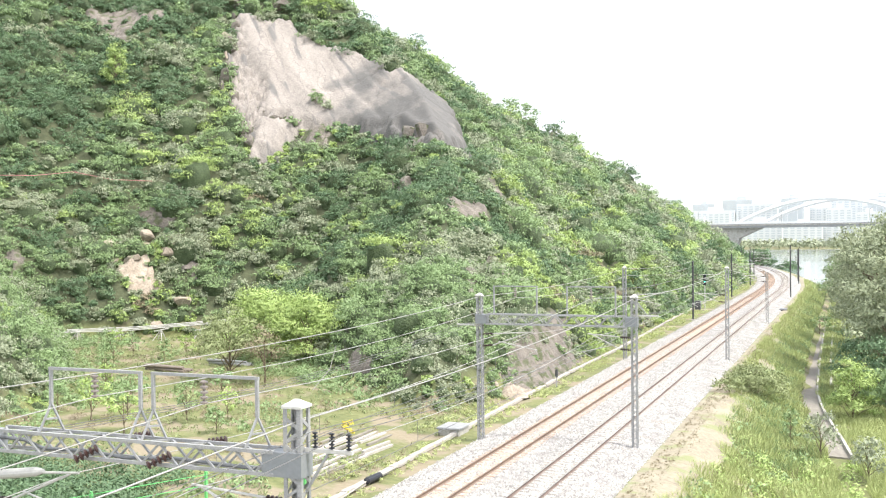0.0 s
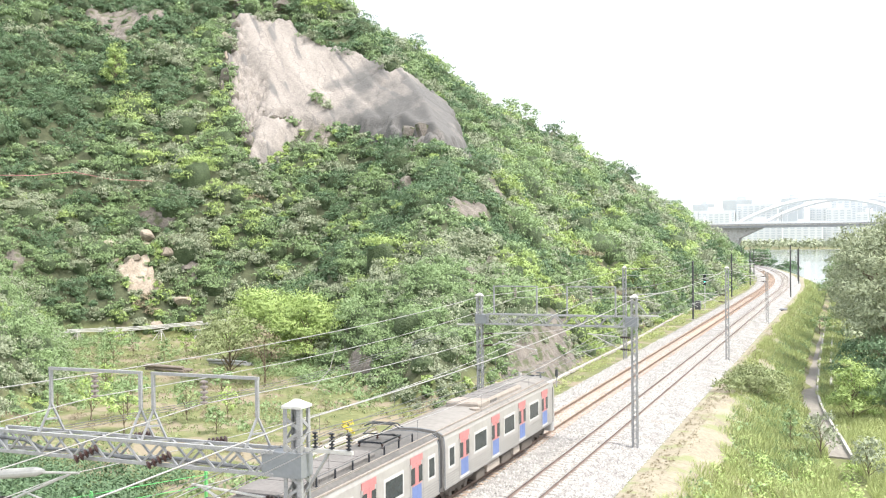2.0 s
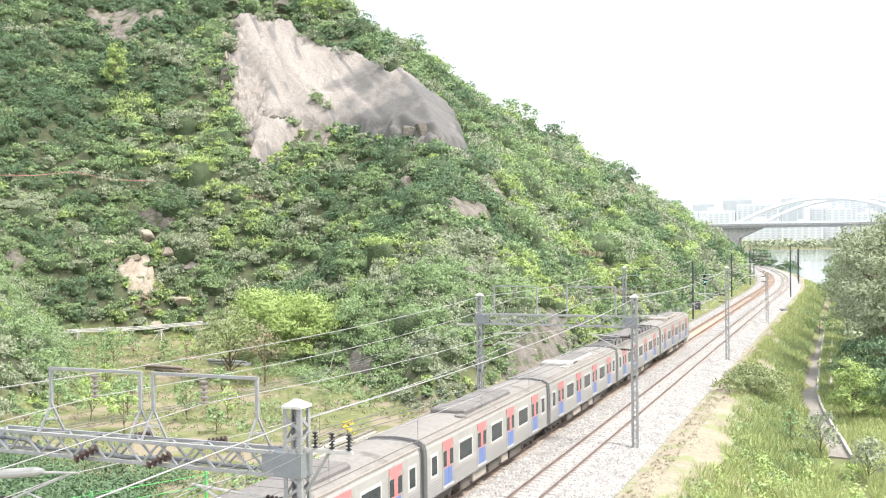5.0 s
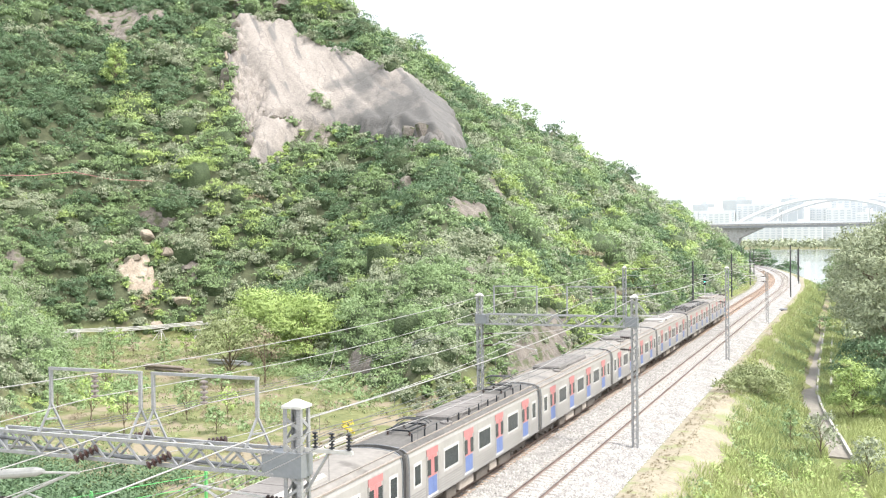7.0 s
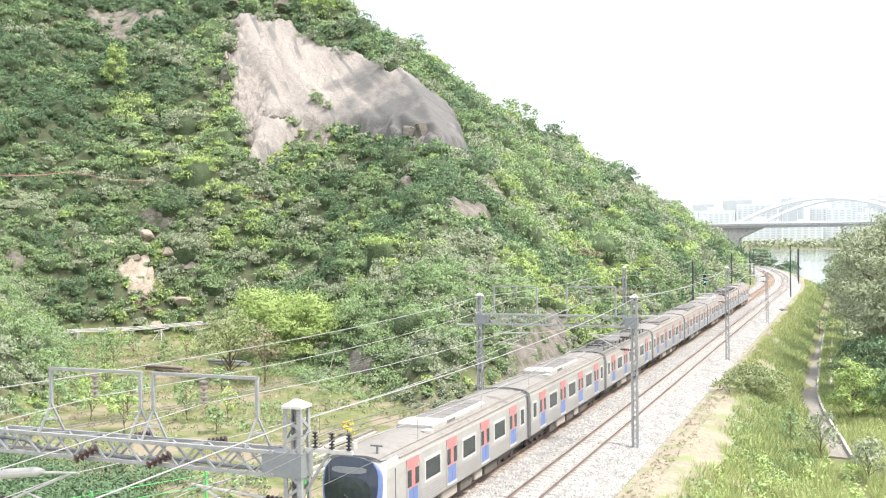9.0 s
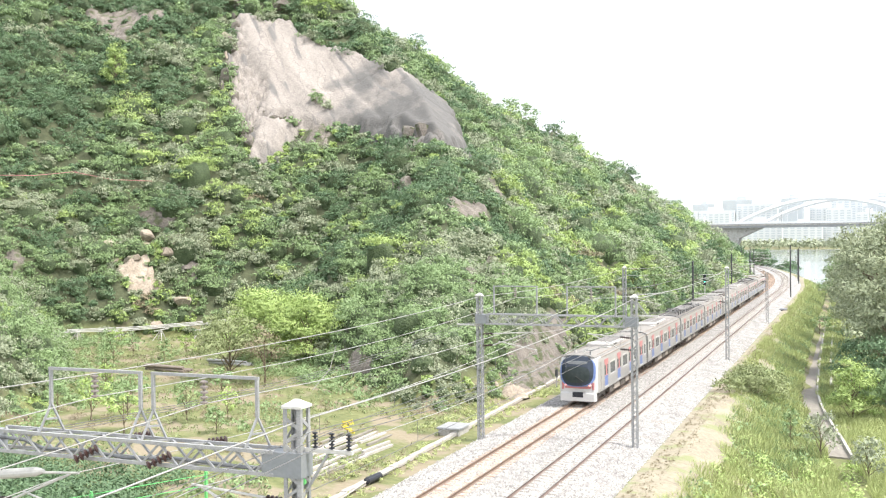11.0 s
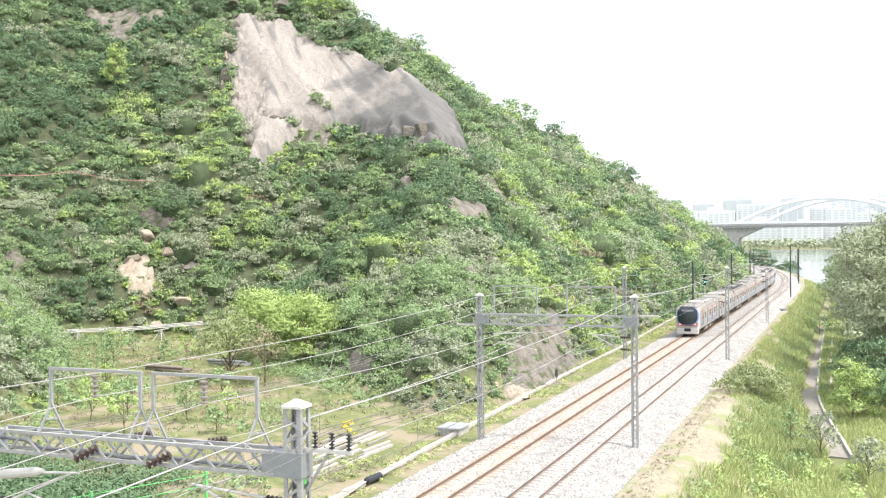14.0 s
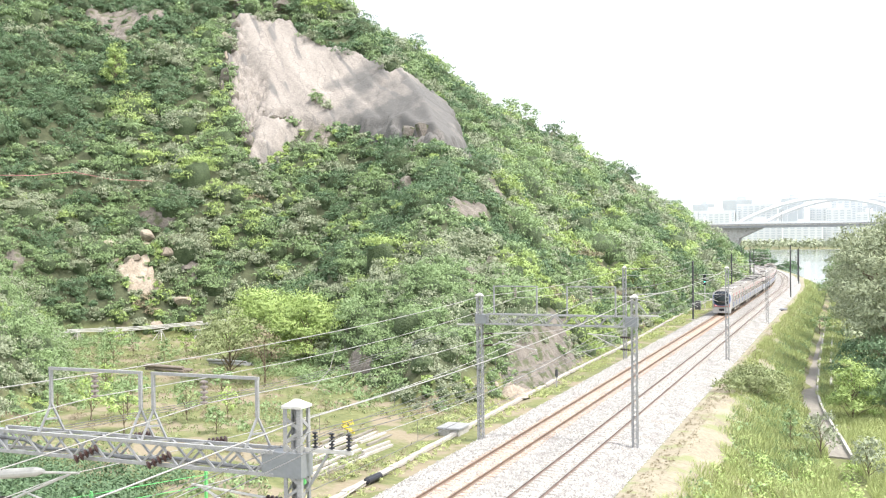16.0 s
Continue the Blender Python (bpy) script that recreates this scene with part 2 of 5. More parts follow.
# ---- shaping helpers ----
class Shape:
    """Collects corners and faces of one mesh."""

    def __init__(self):
        self.v, self.f = [], []

    def add(self, verts, faces):
        k = len(self.v)
        self.v += [tuple(p) for p in verts]
        self.f += [tuple(i + k for i in f) for f in faces]
        return self

    def box(self, a, b, bevel=0.0):
        (x0, y0, z0), (x1, y1, z1) = a, b
        if not bevel:
            return self.add([(x, y, z) for x in (x0, x1) for y in (y0, y1) for z in (z0, z1)],
                            [(0, 1, 3, 2), (4, 6, 7, 5), (0, 4, 5, 1), (2, 3, 7, 6), (0, 2, 6, 4), (1, 5, 7, 3)])
        c = bevel
        ring = [(x0 + c, y0), (x1 - c, y0), (x1, y0 + c), (x1, y1 - c), (x1 - c, y1), (x0 + c, y1), (x0, y1 - c), (x0, y0 + c)]
        mx, my = (x0 + x1) / 2, (y0 + y1) / 2
        small = [(x + (c if x < mx else -c) * 0.8, y + (c if y < my else -c) * 0.8) for x, y in ring]
        return self.loft([[(x, y, z0) for x, y in ring], [(x, y, z1 - c) for x, y in ring], [(x, y, z1) for x, y in small]])

    def loft(self, rings, caps=True, closed=True):
        n = len(rings[0])
        f = []
        for r in range(len(rings) - 1):
            for i in range(n if closed else n - 1):
                j = (i + 1) % n
                f.append((r * n + i, r * n + j, (r + 1) * n + j, (r + 1) * n + i))
        if caps:
            f += [tuple(range(n))[::-1], tuple((len(rings) - 1) * n + i for i in range(n))]
        return self.add([p for r in rings for p in r], f)

    def bar(self, p, q, w, h=None, up=(0, 0, 1)):
        """A straight bar of rectangular section."""
        p, q, h = Vector(p), Vector(q), h or w
        d = (q - p).normalized()
        s = d.cross(Vector(up))
        s = (s if s.length > 1e-4 else d.cross(Vector((1, 0, 0)))).normalized()
        t = s.cross(d)
        ring = [s * (a * w / 2) + t * (b * h / 2) for a, b in ((-1, -1), (1, -1), (1, 1), (-1, 1))]
        return self.loft([[p + r for r in ring], [q + r for r in ring]])

    def tube(self, pts, radii, n=8):
        """A round rod through points."""
        pts = [Vector(p) for p in pts]
        if not isinstance(radii, (list, tuple)):
            radii = [radii] * len(pts)
        rings = []
        for i, p in enumerate(pts):
            d = (pts[min(i + 1, len(pts) - 1)] - pts[max(i - 1, 0)]).normalized()
            s = d.cross(Vector((0, 0, 1)))
            s = (s if s.length > 1e-3 else Vector((1, 0, 0))).normalized()
            t = s.cross(d)
            rings.append([p + radii[i] * (math.cos(a) * s + math.sin(a) * t) for a in (6.28318 * k / n for k in range(n))])
        return self.loft(rings)

    def mesh(self, name, material, smooth=False):
        me = bpy.data.meshes.new(name)
        me.from_pydata(self.v, [], self.f)
        me.materials.append(material)
        if smooth:
            me.shade_smooth()
        me.update()
        return me


def part(name, shape, material, parent, label="", smooth=False):
    ob = new(name, shape.mesh(name, material, smooth))
    ob.parent = parent
    if label:
        ob["label"] = label
    return ob


def thing(name, label, category, group="", at=(0, 0, 0), kind=""):
    ob = new(name)
    ob.empty_display_size = 0.2
    ob.matrix_basis = Matrix.Translation(at)
    return tagged(ob, label, category, group, kind)


def solid(name, shape, material, label, category="", group="", kind="", smooth=False):
    return tagged(new(name, shape.mesh(name, material, smooth)), label, category, group, kind)


def raw_mesh(name, verts, faces, material, label, category, kind, smooth=False):
    """A large mesh straight from arrays; faces all have the same number of corners."""
    me = bpy.data.meshes.new(name)
    nf, k = faces.shape
    me.vertices.add(len(verts))
    me.vertices.foreach_set("co", np.ascontiguousarray(verts, np.float32).ravel())
    me.loops.add(nf * k)
    me.loops.foreach_set("vertex_index", np.ascontiguousarray(faces, np.int32).ravel())
    me.polygons.add(nf)
    me.polygons.foreach_set("loop_start", np.arange(0, nf * k, k, dtype=np.int32))
    me.polygons.foreach_set("loop_total", np.full(nf, k, np.int32))
    me.materials.append(material)
    me.update(calc_edges=True)
    if smooth:
        me.shade_smooth()
    return tagged(new(name, me), label, category, kind=kind)


# --- the lie of the land ---
FOOT = [(-260, -60), (-90, 10), (-46, 40), (-37, 52), (-41, 64), (-58, 84), (-80, 105), (-70, 112), (-58, 117), (-43, 105), (-27, 85), (-17, 75), (-10.5, 70), (-8.5, 80), (-8.5, 290),
        (-13, 345), (-34, 395), (-140, 440), (-260, 460)]
CREST_Y = [60, 120, 176, 192, 202, 225, 268, 284, 310, 340, 370, 420]
CREST_Z = [145, 126, 101, 53, 45, 41, 36, 27.5, 19.5, 12.5, 6.5, 1]


def foot_distance(x, y):
    """Distance from the foot of the hill, positive on the hill's side."""
    x, y = np.asarray(x, float), np.asarray(y, float)
    best = np.full(x.shape, 1e9)
    inside = np.zeros(x.shape, bool)
    for (ax, ay), (bx, by) in zip(FOOT, FOOT[1:] + FOOT[:1]):
        dx, dy = bx - ax, by - ay
        u = np.clip(((x - ax) * dx + (y - ay) * dy) / (dx * dx + dy * dy), 0, 1)
        best = np.minimum(best, np.hypot(x - ax - u * dx, y - ay - u * dy))
        with np.errstate(divide="ignore", invalid="ignore"):
            cross = ((ay > y) != (by > y)) & (x < (bx - ax) * (y - ay) / (by - ay + 1e-12) + ax)
        inside ^= cross
    return np.where(inside, best, -best)


def waves(x, y, size, seed):
    """Smooth uneven relief between about -1 and 1, made of turned sine waves."""
    rng = np.random.RandomState(seed)
    total = np.zeros(np.shape(x))
    for _ in range(7):
        a, k, ph = rng.uniform(0, 6.283), 6.283 / size * rng.uniform(0.5, 1.6), rng.uniform(0, 6.283)
        total = total + np.sin((np.cos(a) * x + np.sin(a) * y) * k + ph)
    return total / 3.0


def hill_height(x, y):
    d = foot_distance(x, y)
    slope = 0.88 * np.maximum(d, 0) + 1.3 * (1 - np.exp(-np.maximum(d, 0) / 1.5))
    crest = np.interp(y, CREST_Y, CREST_Z)
    soft = 3.0
    m = np.minimum(slope, crest)
    h = m - soft * np.log1p(np.exp(-np.abs(slope - crest) / soft))
    fade = np.clip(d / 8, 0, 1)
    return np.maximum(h, 0) + fade * (1.3 * waves(x, y, 22, 3) + 0.5 * waves(x, y, 8, 4))


def track_shift(y):
    """How far the railway has bent to the side at y."""
    return -(880 - np.sqrt(880.0 ** 2 - np.clip(np.asarray(y, float) - 240, 0, 600) ** 2))


def ground_height(x, y):
    x, y = np.asarray(x, float), np.asarray(y, float)
    u = x - track_shift(y)
    z = np.full(x.shape, -0.62)
    z = z + 0.1 * waves(x, y, 7, 8) * np.clip((np.abs(u - 2) - 8) / 2, 0, 1)
    # embankment down to the drain and the river flats
    z = np.where(u > 9.5, -0.62 - np.clip((u - 9.5) / 5.5, 0, 1) * 2.4 + 0.05 * waves(x, y, 6, 9), z)
    z = np.where(u > 26, z - np.clip((u - 26) / 14, 0, 1) * 2.5, z)
    # the river beyond the bend
    wet = np.clip((y - 300) / 60, 0, 1) * np.clip((u - 12) / 12, 0, 1)
    wet = np.maximum(wet, np.clip((u - 48) / 10, 0, 1) * np.clip((y + 300) / 100, 0, 1)) * np.clip((1150 - y) / 60, 0, 1)
    z = np.where(u > 9.5, z * (1 - wet) - 8.0 * wet, z)
    d = foot_distance(x, y)
    field = np.clip((-u - 7) / 4, 0, 1)
    z = z + field * 0.35
    return np.where(d > 0, np.maximum(hill_height(x, y) + z * np.exp(-np.maximum(d, 0) / 2), z), z)


# ---- ground, one sheet to the horizon ----
def grid_mesh(name, xs, ys, height, material, label, category, kind, smooth=True):
    gx, gy = np.meshgrid(xs, ys)
    gz = height(gx, gy)
    verts = np.stack([gx, gy, gz], -1).reshape(-1, 3)
    nx, ny = len(xs), len(ys)
    i = (np.arange(ny - 1)[:, None] * nx + np.arange(nx - 1)[None, :]).ravel()
    faces = np.stack([i, i + 1, i + nx + 1, i + nx], 1)
    return raw_mesh(name, verts, faces, material, label, category, kind, smooth)


XS = np.concatenate([[-4000, -2000, -1000, -600, -420, -320], np.arange(-260, -130, 5.0), np.arange(-130, -14, 1.6), np.arange(-14, 30, 0.8), np.arange(30, 70, 4.0), [80, 110, 160, 260, 500, 1200, 4000]])
YS = np.concatenate([[-3000, -800, -300, -180, -100, -40], np.arange(-10, 60, 4.0), np.arange(60, 250, 1.6), np.arange(250, 480, 5.0), [500, 560, 640, 760, 900, 1050, 1100, 1150, 1200, 1300, 1600, 2500, 4900]])
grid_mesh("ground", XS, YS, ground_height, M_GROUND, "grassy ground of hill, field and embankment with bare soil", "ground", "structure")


def ribbon(y0, y1, step, profile, height=0.0):
    """A long strip that follows the railway; profile is a list of (offset, z)."""
    ys = np.arange(y0, y1 + step * 0.5, step)
    rings = []
    for y in ys:
        s = float(track_shift(y))
        slope = max(0.0, min(1.0, (y - 240) / 880))
        c = math.sqrt(1 - slope * slope)
        rings.append([(s + u * c, y + u * slope, z + height) for u, z in profile])
    return Shape().loft(rings, caps=False, closed=False)


SPACING = 4.2
tagged(new("ballast_bed", ribbon(-160, 560, 4, [(-4.1, -0.75), (-2.9, -0.30), (-1.5, -0.20), (1.4, -0.20), (2.1, -0.26), (2.8, -0.20), (5.7, -0.20), (7.0, -0.30), (8.3, -0.75)]).mesh("ballast_bed", M_BALLAST)),
       "pale granite ballast bed under both tracks", "ballast", kind="structure")
tagged(new("rusty_strip", ribbon(-160, 170, 5, [(-1.15, -0.19), (1.15, -0.19)]).mesh("rusty_strip", M_RUSTBALLAST)),
       "rust-tinted ballast between the rails of one track", "ballast", kind="structure")
tagged(new("dirt_path", ribbon(-100, 330, 3, [(8.0, -0.60), (8.6, -0.53), (9.6, -0.54), (10.4, -0.72), (11.8, -1.45)]).mesh("dirt_path", M_DRYPATH)),
       "dry trodden grass path beside the railway", "path", kind="structure")

RAIL = [(-0.07, -0.17), (-0.07, -0.155), (-0.012, -0.13), (-0.012, -0.045), (-0.036, -0.035), (-0.036, -0.004), (0.036, -0.004), (0.036, -0.035), (0.012, -0.045), (0.012, -0.13), (0.07, -0.155), (0.07, -0.17)]
for centre, side, head_side in ((0.0, M_RAILRUST, M_RAILRUST), (SPACING, M_RAIL, M_RAIL)):
    track = thing("railway_track", "rust-brown rails on rust-stained sleepers" if not centre else "brown rails on pale concrete sleepers", "railway track", kind="structure")
    for g in (-0.75, 0.75):
        part("rail", ribbon(-160, 560, 5, [(centre + g + u, z) for u, z in RAIL]), side, track)
        part("rail_head", ribbon(-160, 560, 5, [(centre + g - 0.03, 0.0), (centre + g + 0.03, 0.0)]), M_RAILTOP if centre else M_RAILRUST, track, "worn running surface of the rail")

# ---- river ----
raw_mesh("water", np.array([(12, 250, -4.2), (1500, -300, -4.2), (1500, 1160, -4.2), (-700, 1160, -4.2), (-300, 480, -4.2)], float), np.array([[0, 1, 2, 3, 4]]), M_WATER,
         "calm pale river reflecting the white sky", "water", "structure")


# ---- foliage ----
def leaf_cloud(centres, radii, heights, per_area, leaf, rng, droop=0.35, slim=0.5, shell=0.55, three=False):
    """Many small bent leaf sprays round the given clumps. Returns corners and faces of four (or three) corners."""
    leaf = np.broadcast_to(np.asarray(leaf, float), np.shape(radii))
    counts = np.maximum(14, (per_area * radii * (radii + heights) * 0.5 / (leaf * leaf)).astype(int))
    idx = np.repeat(np.arange(len(centres)), counts)
    n = len(idx)
    d = rng.normal(size=(n, 3))
    d[:, 2] = np.abs(d[:, 2]) * 0.9 - 0.15
    d /= np.linalg.norm(d, axis=1)[:, None]
    lump = 1 + 0.28 * np.sin(d[:, 0] * 5 + idx * 1.7) * np.cos(d[:, 1] * 6 + idx * 2.3) + 0.2 * np.sin(d[:, 2] * 9 + idx)
    reach = lump * rng.uniform(shell, 1.08, n) ** 0.6
    p = centres[idx] + d * reach[:, None] * np.stack([radii[idx], radii[idx], heights[idx]], 1)
    side = rng.normal(size=(n, 3))
    along = np.cross(side, d + rng.normal(size=(n, 3)) * 0.3)
    along /= np.linalg.norm(along, axis=1)[:, None] + 1e-9
    normal = d + np.array([0, 0, 0.45]) + rng.normal(size=(n, 3)) * 0.3
    across = np.cross(along, normal)
    across /= np.linalg.norm(across, axis=1)[:, None] + 1e-9
    size = (leaf[idx] * rng.uniform(0.6, 1.5, n))[:, None]
    tip = p + along * size * 0.9
    tip[:, 2] -= droop * size[:, 0]
    tail = p - along * size * 0.9
    tail[:, 2] -= droop * 0.5 * size[:, 0]
    if three:
        verts = np.stack([tail + across * size * slim, tail - across * size * slim, tip], 1).reshape(-1, 3)
        return verts, np.arange(n * 3).reshape(-1, 3)
    verts = np.stack([tail, p + across * size * slim, tip, p - across * size * slim], 1).reshape(-1, 3)
    return verts, np.arange(n * 4).reshape(-1, 4)


def in_outline(x, y, outline):
    inside = np.zeros(np.shape(x), bool)
    for (ax, ay), (bx, by) in zip(outline, outline[1:] + outline[:1]):
        inside ^= ((ay > y) != (by > y)) & (x < (bx - ax) * (y - ay) / (by - ay + 1e-12) + ax)
    return inside


# ---- bare rock on the hillside ----
ROCKS = []


def oval(x, y, long, short, turn):
    a = radians(turn)
    ring = [(long * math.cos(k * 0.6283), short * math.sin(k * 0.6283)) for k in range(10)]
    return [(x + u * math.cos(a) - v * math.sin(a), y + u * math.sin(a) + v * math.cos(a)) for u, v in ring]


def edge_distance(x, y, outline):
    best = np.full(np.shape(x), 1e9)
    for (ax, ay), (bx, by) in zip(outline, outline[1:] + outline[:1]):
        dx, dy = bx - ax, by - ay
        u = np.clip(((x - ax) * dx + (y - ay) * dy) / (dx * dx + dy * dy + 1e-9), 0, 1)
        best = np.minimum(best, np.hypot(x - ax - u * dx, y - ay - u * dy))
    return best


def rock_sheet(outline, lift, material, name, label):
    """A body of rock that stands out of the slope: a cracked upper face with steep broken rims."""
    if lift > 0.4:
        ROCKS.append((outline,))
    xs, ys = [p[0] for p in outline], [p[1] for p in outline]
    step = 0.45 if lift > 1.2 else 0.3
    gx, gy = np.meshgrid(np.arange(min(xs) - 1.5, max(xs) + 1.5, step), np.arange(min(ys) - 1.5, max(ys) + 1.5, step))
    jag = 0.5 * waves(gx, gy, 3.1, 31) + 0.3 * waves(gx, gy, 1.2, 32)
    e = np.where(in_outline(gx, gy, outline), 1, -1) * edge_distance(gx, gy, outline) + jag * min(1.0, lift)
    smooth = hill_height(gx, gy) - np.clip(foot_distance(gx, gy) / 8, 0, 1) * (1.3 * waves(gx, gy, 22, 3) + 0.5 * waves(gx, gy, 8, 4)) * (0.75 if lift > 1.2 else 0.0)
    crack = np.abs(waves(gx * 1.0 + gy * 0.3, gy * 0.35, 6.0, 33))
    crack2 = np.abs(waves(gx, gy, 14.0, 35))
    z = smooth + lift * np.clip(e / 0.9 + 0.5, -2.5, 1) + (0.08 if lift > 1.2 else 0.2) * waves(gx, gy, 2.2, 34) + 0.05 * waves(gx, gy, 0.9, 36)
    ledge = (gx * 0.5 - gy * 0.35) / 1.7 + 0.7 * waves(gx, gy, 3.5, 37)
    z = z - 0.55 * min(1.0, lift) * (np.clip((ledge % 1) / 0.2, 0, 1) - ledge % 1) - 0.5 * np.exp(-crack / 0.08) - 0.9 * np.exp(-crack2 / 0.04)
    keep = e > -1.4
    ny, nx = gx.shape
    i = (np.arange(ny - 1)[:, None] * nx + np.arange(nx - 1)[None, :])
    use = (keep[:-1, :-1] & keep[1:, :-1] & keep[:-1, 1:] & keep[1:, 1:]).ravel()
    i = i.ravel()[use]
    faces = np.stack([i, i + 1, i + nx + 1, i + nx], 1)
    used, inv = np.unique(faces, return_inverse=True)
    verts = np.stack([gx, gy, z], -1).reshape(-1, 3)[used]
    return raw_mesh(name, verts, inv.reshape(faces.shape), material, label, "rock", "structure")


SLAB = [(-94.0, 170.1), (-91.3, 171.2), (-87.3, 171.1), (-84.1, 172.0), (-77.2, 169.9), (-69.7, 168.4), (-64.6, 167.7), (-56.1, 162.5), (-51.4, 165), (-48.7, 168), (-44.8, 163.7), (-40.7, 154.9),
        (-37.0, 148.6), (-36.2, 140.1), (-39.9, 138.6), (-45.7, 144.3), (-54.2, 150.7), (-60.9, 151.4), (-64.6, 150.3), (-68.4, 149.6), (-68.8, 146.2), (-69.8, 143.2), (-72.7, 141.9), (-75.5, 143.7),
        (-76.4, 146.4), (-81.3, 149.6), (-84.0, 153.4), (-86.3, 158.0), (-89.1, 159.5), (-90.5, 164.8)]
# the broken side below the fold of the slab
FOLD = [(-91.4, 169.2), (-87.2, 163.8), (-84.0, 159.7), (-81.5, 158.6), (-77.8, 156.5), (-75.8, 152.3), (-75.0, 149.2), (-73.8, 145.4), (-72, 140), (-80, 140), (-86, 150), (-93, 160), (-95, 169)]


def granite_slab():
    """The great slab: a smooth sloping face with shallow runnels, folded over into a broken side with ledges and two hollows."""
    ROCKS.append((SLAB,))
    gx, gy = np.meshgrid(np.arange(-97, -29, 0.36), np.arange(126, 175, 0.36))
    jag = 0.6 * waves(gx, gy, 4.1, 31) + 0.35 * waves(gx, gy, 1.4, 32)
    e = np.where(in_outline(gx, gy, SLAB), 1, -1) * edge_distance(gx, gy, SLAB) + jag
    plain = hill_height(gx, gy) - np.clip(foot_distance(gx, gy) / 8, 0, 1) * (1.3 * waves(gx, gy, 22, 3) + 0.5 * waves(gx, gy, 8, 4))
    # along and across the fall line
    al, ac = gx * 0.75 - gy * 0.66, gx * 0.66 + gy * 0.75
    z = plain + 1.6 * np.clip(e / 1.1 + 0.4, -2.5, 1) + 0.04 * waves(al * 0.3, ac, 9, 71) + 0.07 * waves(al * 0.3, ac, 2.4, 72) + 0.06 * waves(gx, gy, 1.1, 36)
    z = z - 0.45 * np.exp(-np.abs(waves(al * 0.35, ac, 15.0, 73)) / 0.035) - 0.6 * np.exp(-np.abs(waves(al, ac * 0.6, 19.0, 74)) / 0.03)
    fold = np.where(in_outline(gx, gy, FOLD), 1, -1) * edge_distance(gx, gy, FOLD)
    side = np.clip(fold / 1.6 + 0.4, 0, 1)
    steps = al / 2.6 + 0.8 * waves(gx, gy, 5, 75) + 0.3 * waves(gx, gy, 1.7, 76)
    z = z + side * (-0.6 - 2.2 * (np.clip((steps % 1) / 0.2, 0, 1) - steps % 1) + 0.6 * np.abs(waves(gx, gy, 2.3, 77)))
    for px_, py_, w, deep in ((-74.3, 149.6, 1.0, 2.2), (-71.6, 150.6, 1.5, 2.0), (-69.6, 150.0, 0.8, 1.4), (-79.5, 157.0, 0.8, 1.0)):
        q = ((gx - px_) / w) ** 2 + ((gy - py_) / (0.7 * w)) ** 2 + 0.5 * waves(gx, gy, 1.6, 78)
        z = z - deep * np.clip(1.3 - q, 0, 1)
    # a long split low on the slab with an overhanging lip
    lip = edge_distance(gx, gy, [(-48.5, 148.3), (-43.5, 143.0), (-38.2, 139.5), (-43.6, 143.2)])
    z = z - 1.3 * np.exp(-(lip / 0.55) ** 2) + 0.5 * np.exp(-((lip - 1.2) / 0.6) ** 2)
    ny, nx = gx.shape
    keep = e > -1.4
    i = (np.arange(ny - 1)[:, None] * nx + np.arange(nx - 1)[None, :])
    i = i.ravel()[(keep[:-1, :-1] & keep[1:, :-1] & keep[:-1, 1:] & keep[1:, 1:]).ravel()]
    faces = np.stack([i, i + 1, i + nx + 1, i + nx], 1)
    used, inv = np.unique(faces, return_inverse=True)
    verts = np.stack([gx, gy, z], -1).reshape(-1, 3)[used]
    raw_mesh("rock_face", verts, inv.reshape(faces.shape), M_ROCK, "large bare granite slab with dark streaks on the hillside", "rock", "structure")


granite_slab()
rock_sheet([(-119.2, 156.5), (-115.1, 159.7), (-106.8, 164.8), (-104.5, 161.4), (-106.4, 156.9), (-106.1, 154.0), (-104.1, 151.8), (-107.8, 151.8), (-113.2, 155.0), (-117.6, 155.4)], 0.8, M_ROCKDULL, "rock_outcrop", "bare pinkish granite patch high on the hill")
rock_sheet(oval(-75.4, 117.2, 3.9, 2.0, 157), 1.0, M_ROCKPALE, "rock_scar", "pale broken rock scar among the shrubs")
rock_sheet(oval(-25.1, 118.3, 6.2, 1.4, 91), 0.6, M_ROCKDULL, "rock_outcrop", "bare grey granite patch between shrubs")
rock_sheet(oval(-27.5, 133.4, 2.7, 1.5, 93), 0.6, M_ROCKDULL, "rock_outcrop", "bare grey granite patch between shrubs")
rock_sheet(oval(-40.3, 146.5, 8.2, 5.8, 100), 0.6, M_ROCKDULL, "rock_outcrop", "bare grey granite patch between shrubs")
rock_sheet(oval(-9.3, 96.6, 14.5, 1.8, 96), 0.8, M_ROCKDULL, "rock_cliff", "low weathered rock cliff beside the railway")
rock_sheet(oval(-7.7, 81.4, 1.7, 0.7, 110), 0.6, M_ROCKPALE, "boulder", "pale boulder at the foot of the hill")
rock_sheet(oval(-21.9, 81.7, 3.8, 0.6, 131), 0.6, M_ROCKDULL, "rock_outcrop", "bare grey granite patch between shrubs")
rock_sheet(oval(-17.1, 95.3, 5.9, 1.2, 114), 0.6, M_ROCKDULL, "rock_outcrop", "bare grey granite patch between shrubs")
rock_sheet(oval(-17.5, 107.5, 2.9, 1.2, 110), 0.6, M_ROCKDULL, "rock_outcrop", "bare grey granite patch between shrubs")
rock_sheet(oval(-79.5, 126.3, 3.4, 1.3, 176), 0.6, M_ROCKDULL, "rock_outcrop", "brown rock ledge among the shrubs")
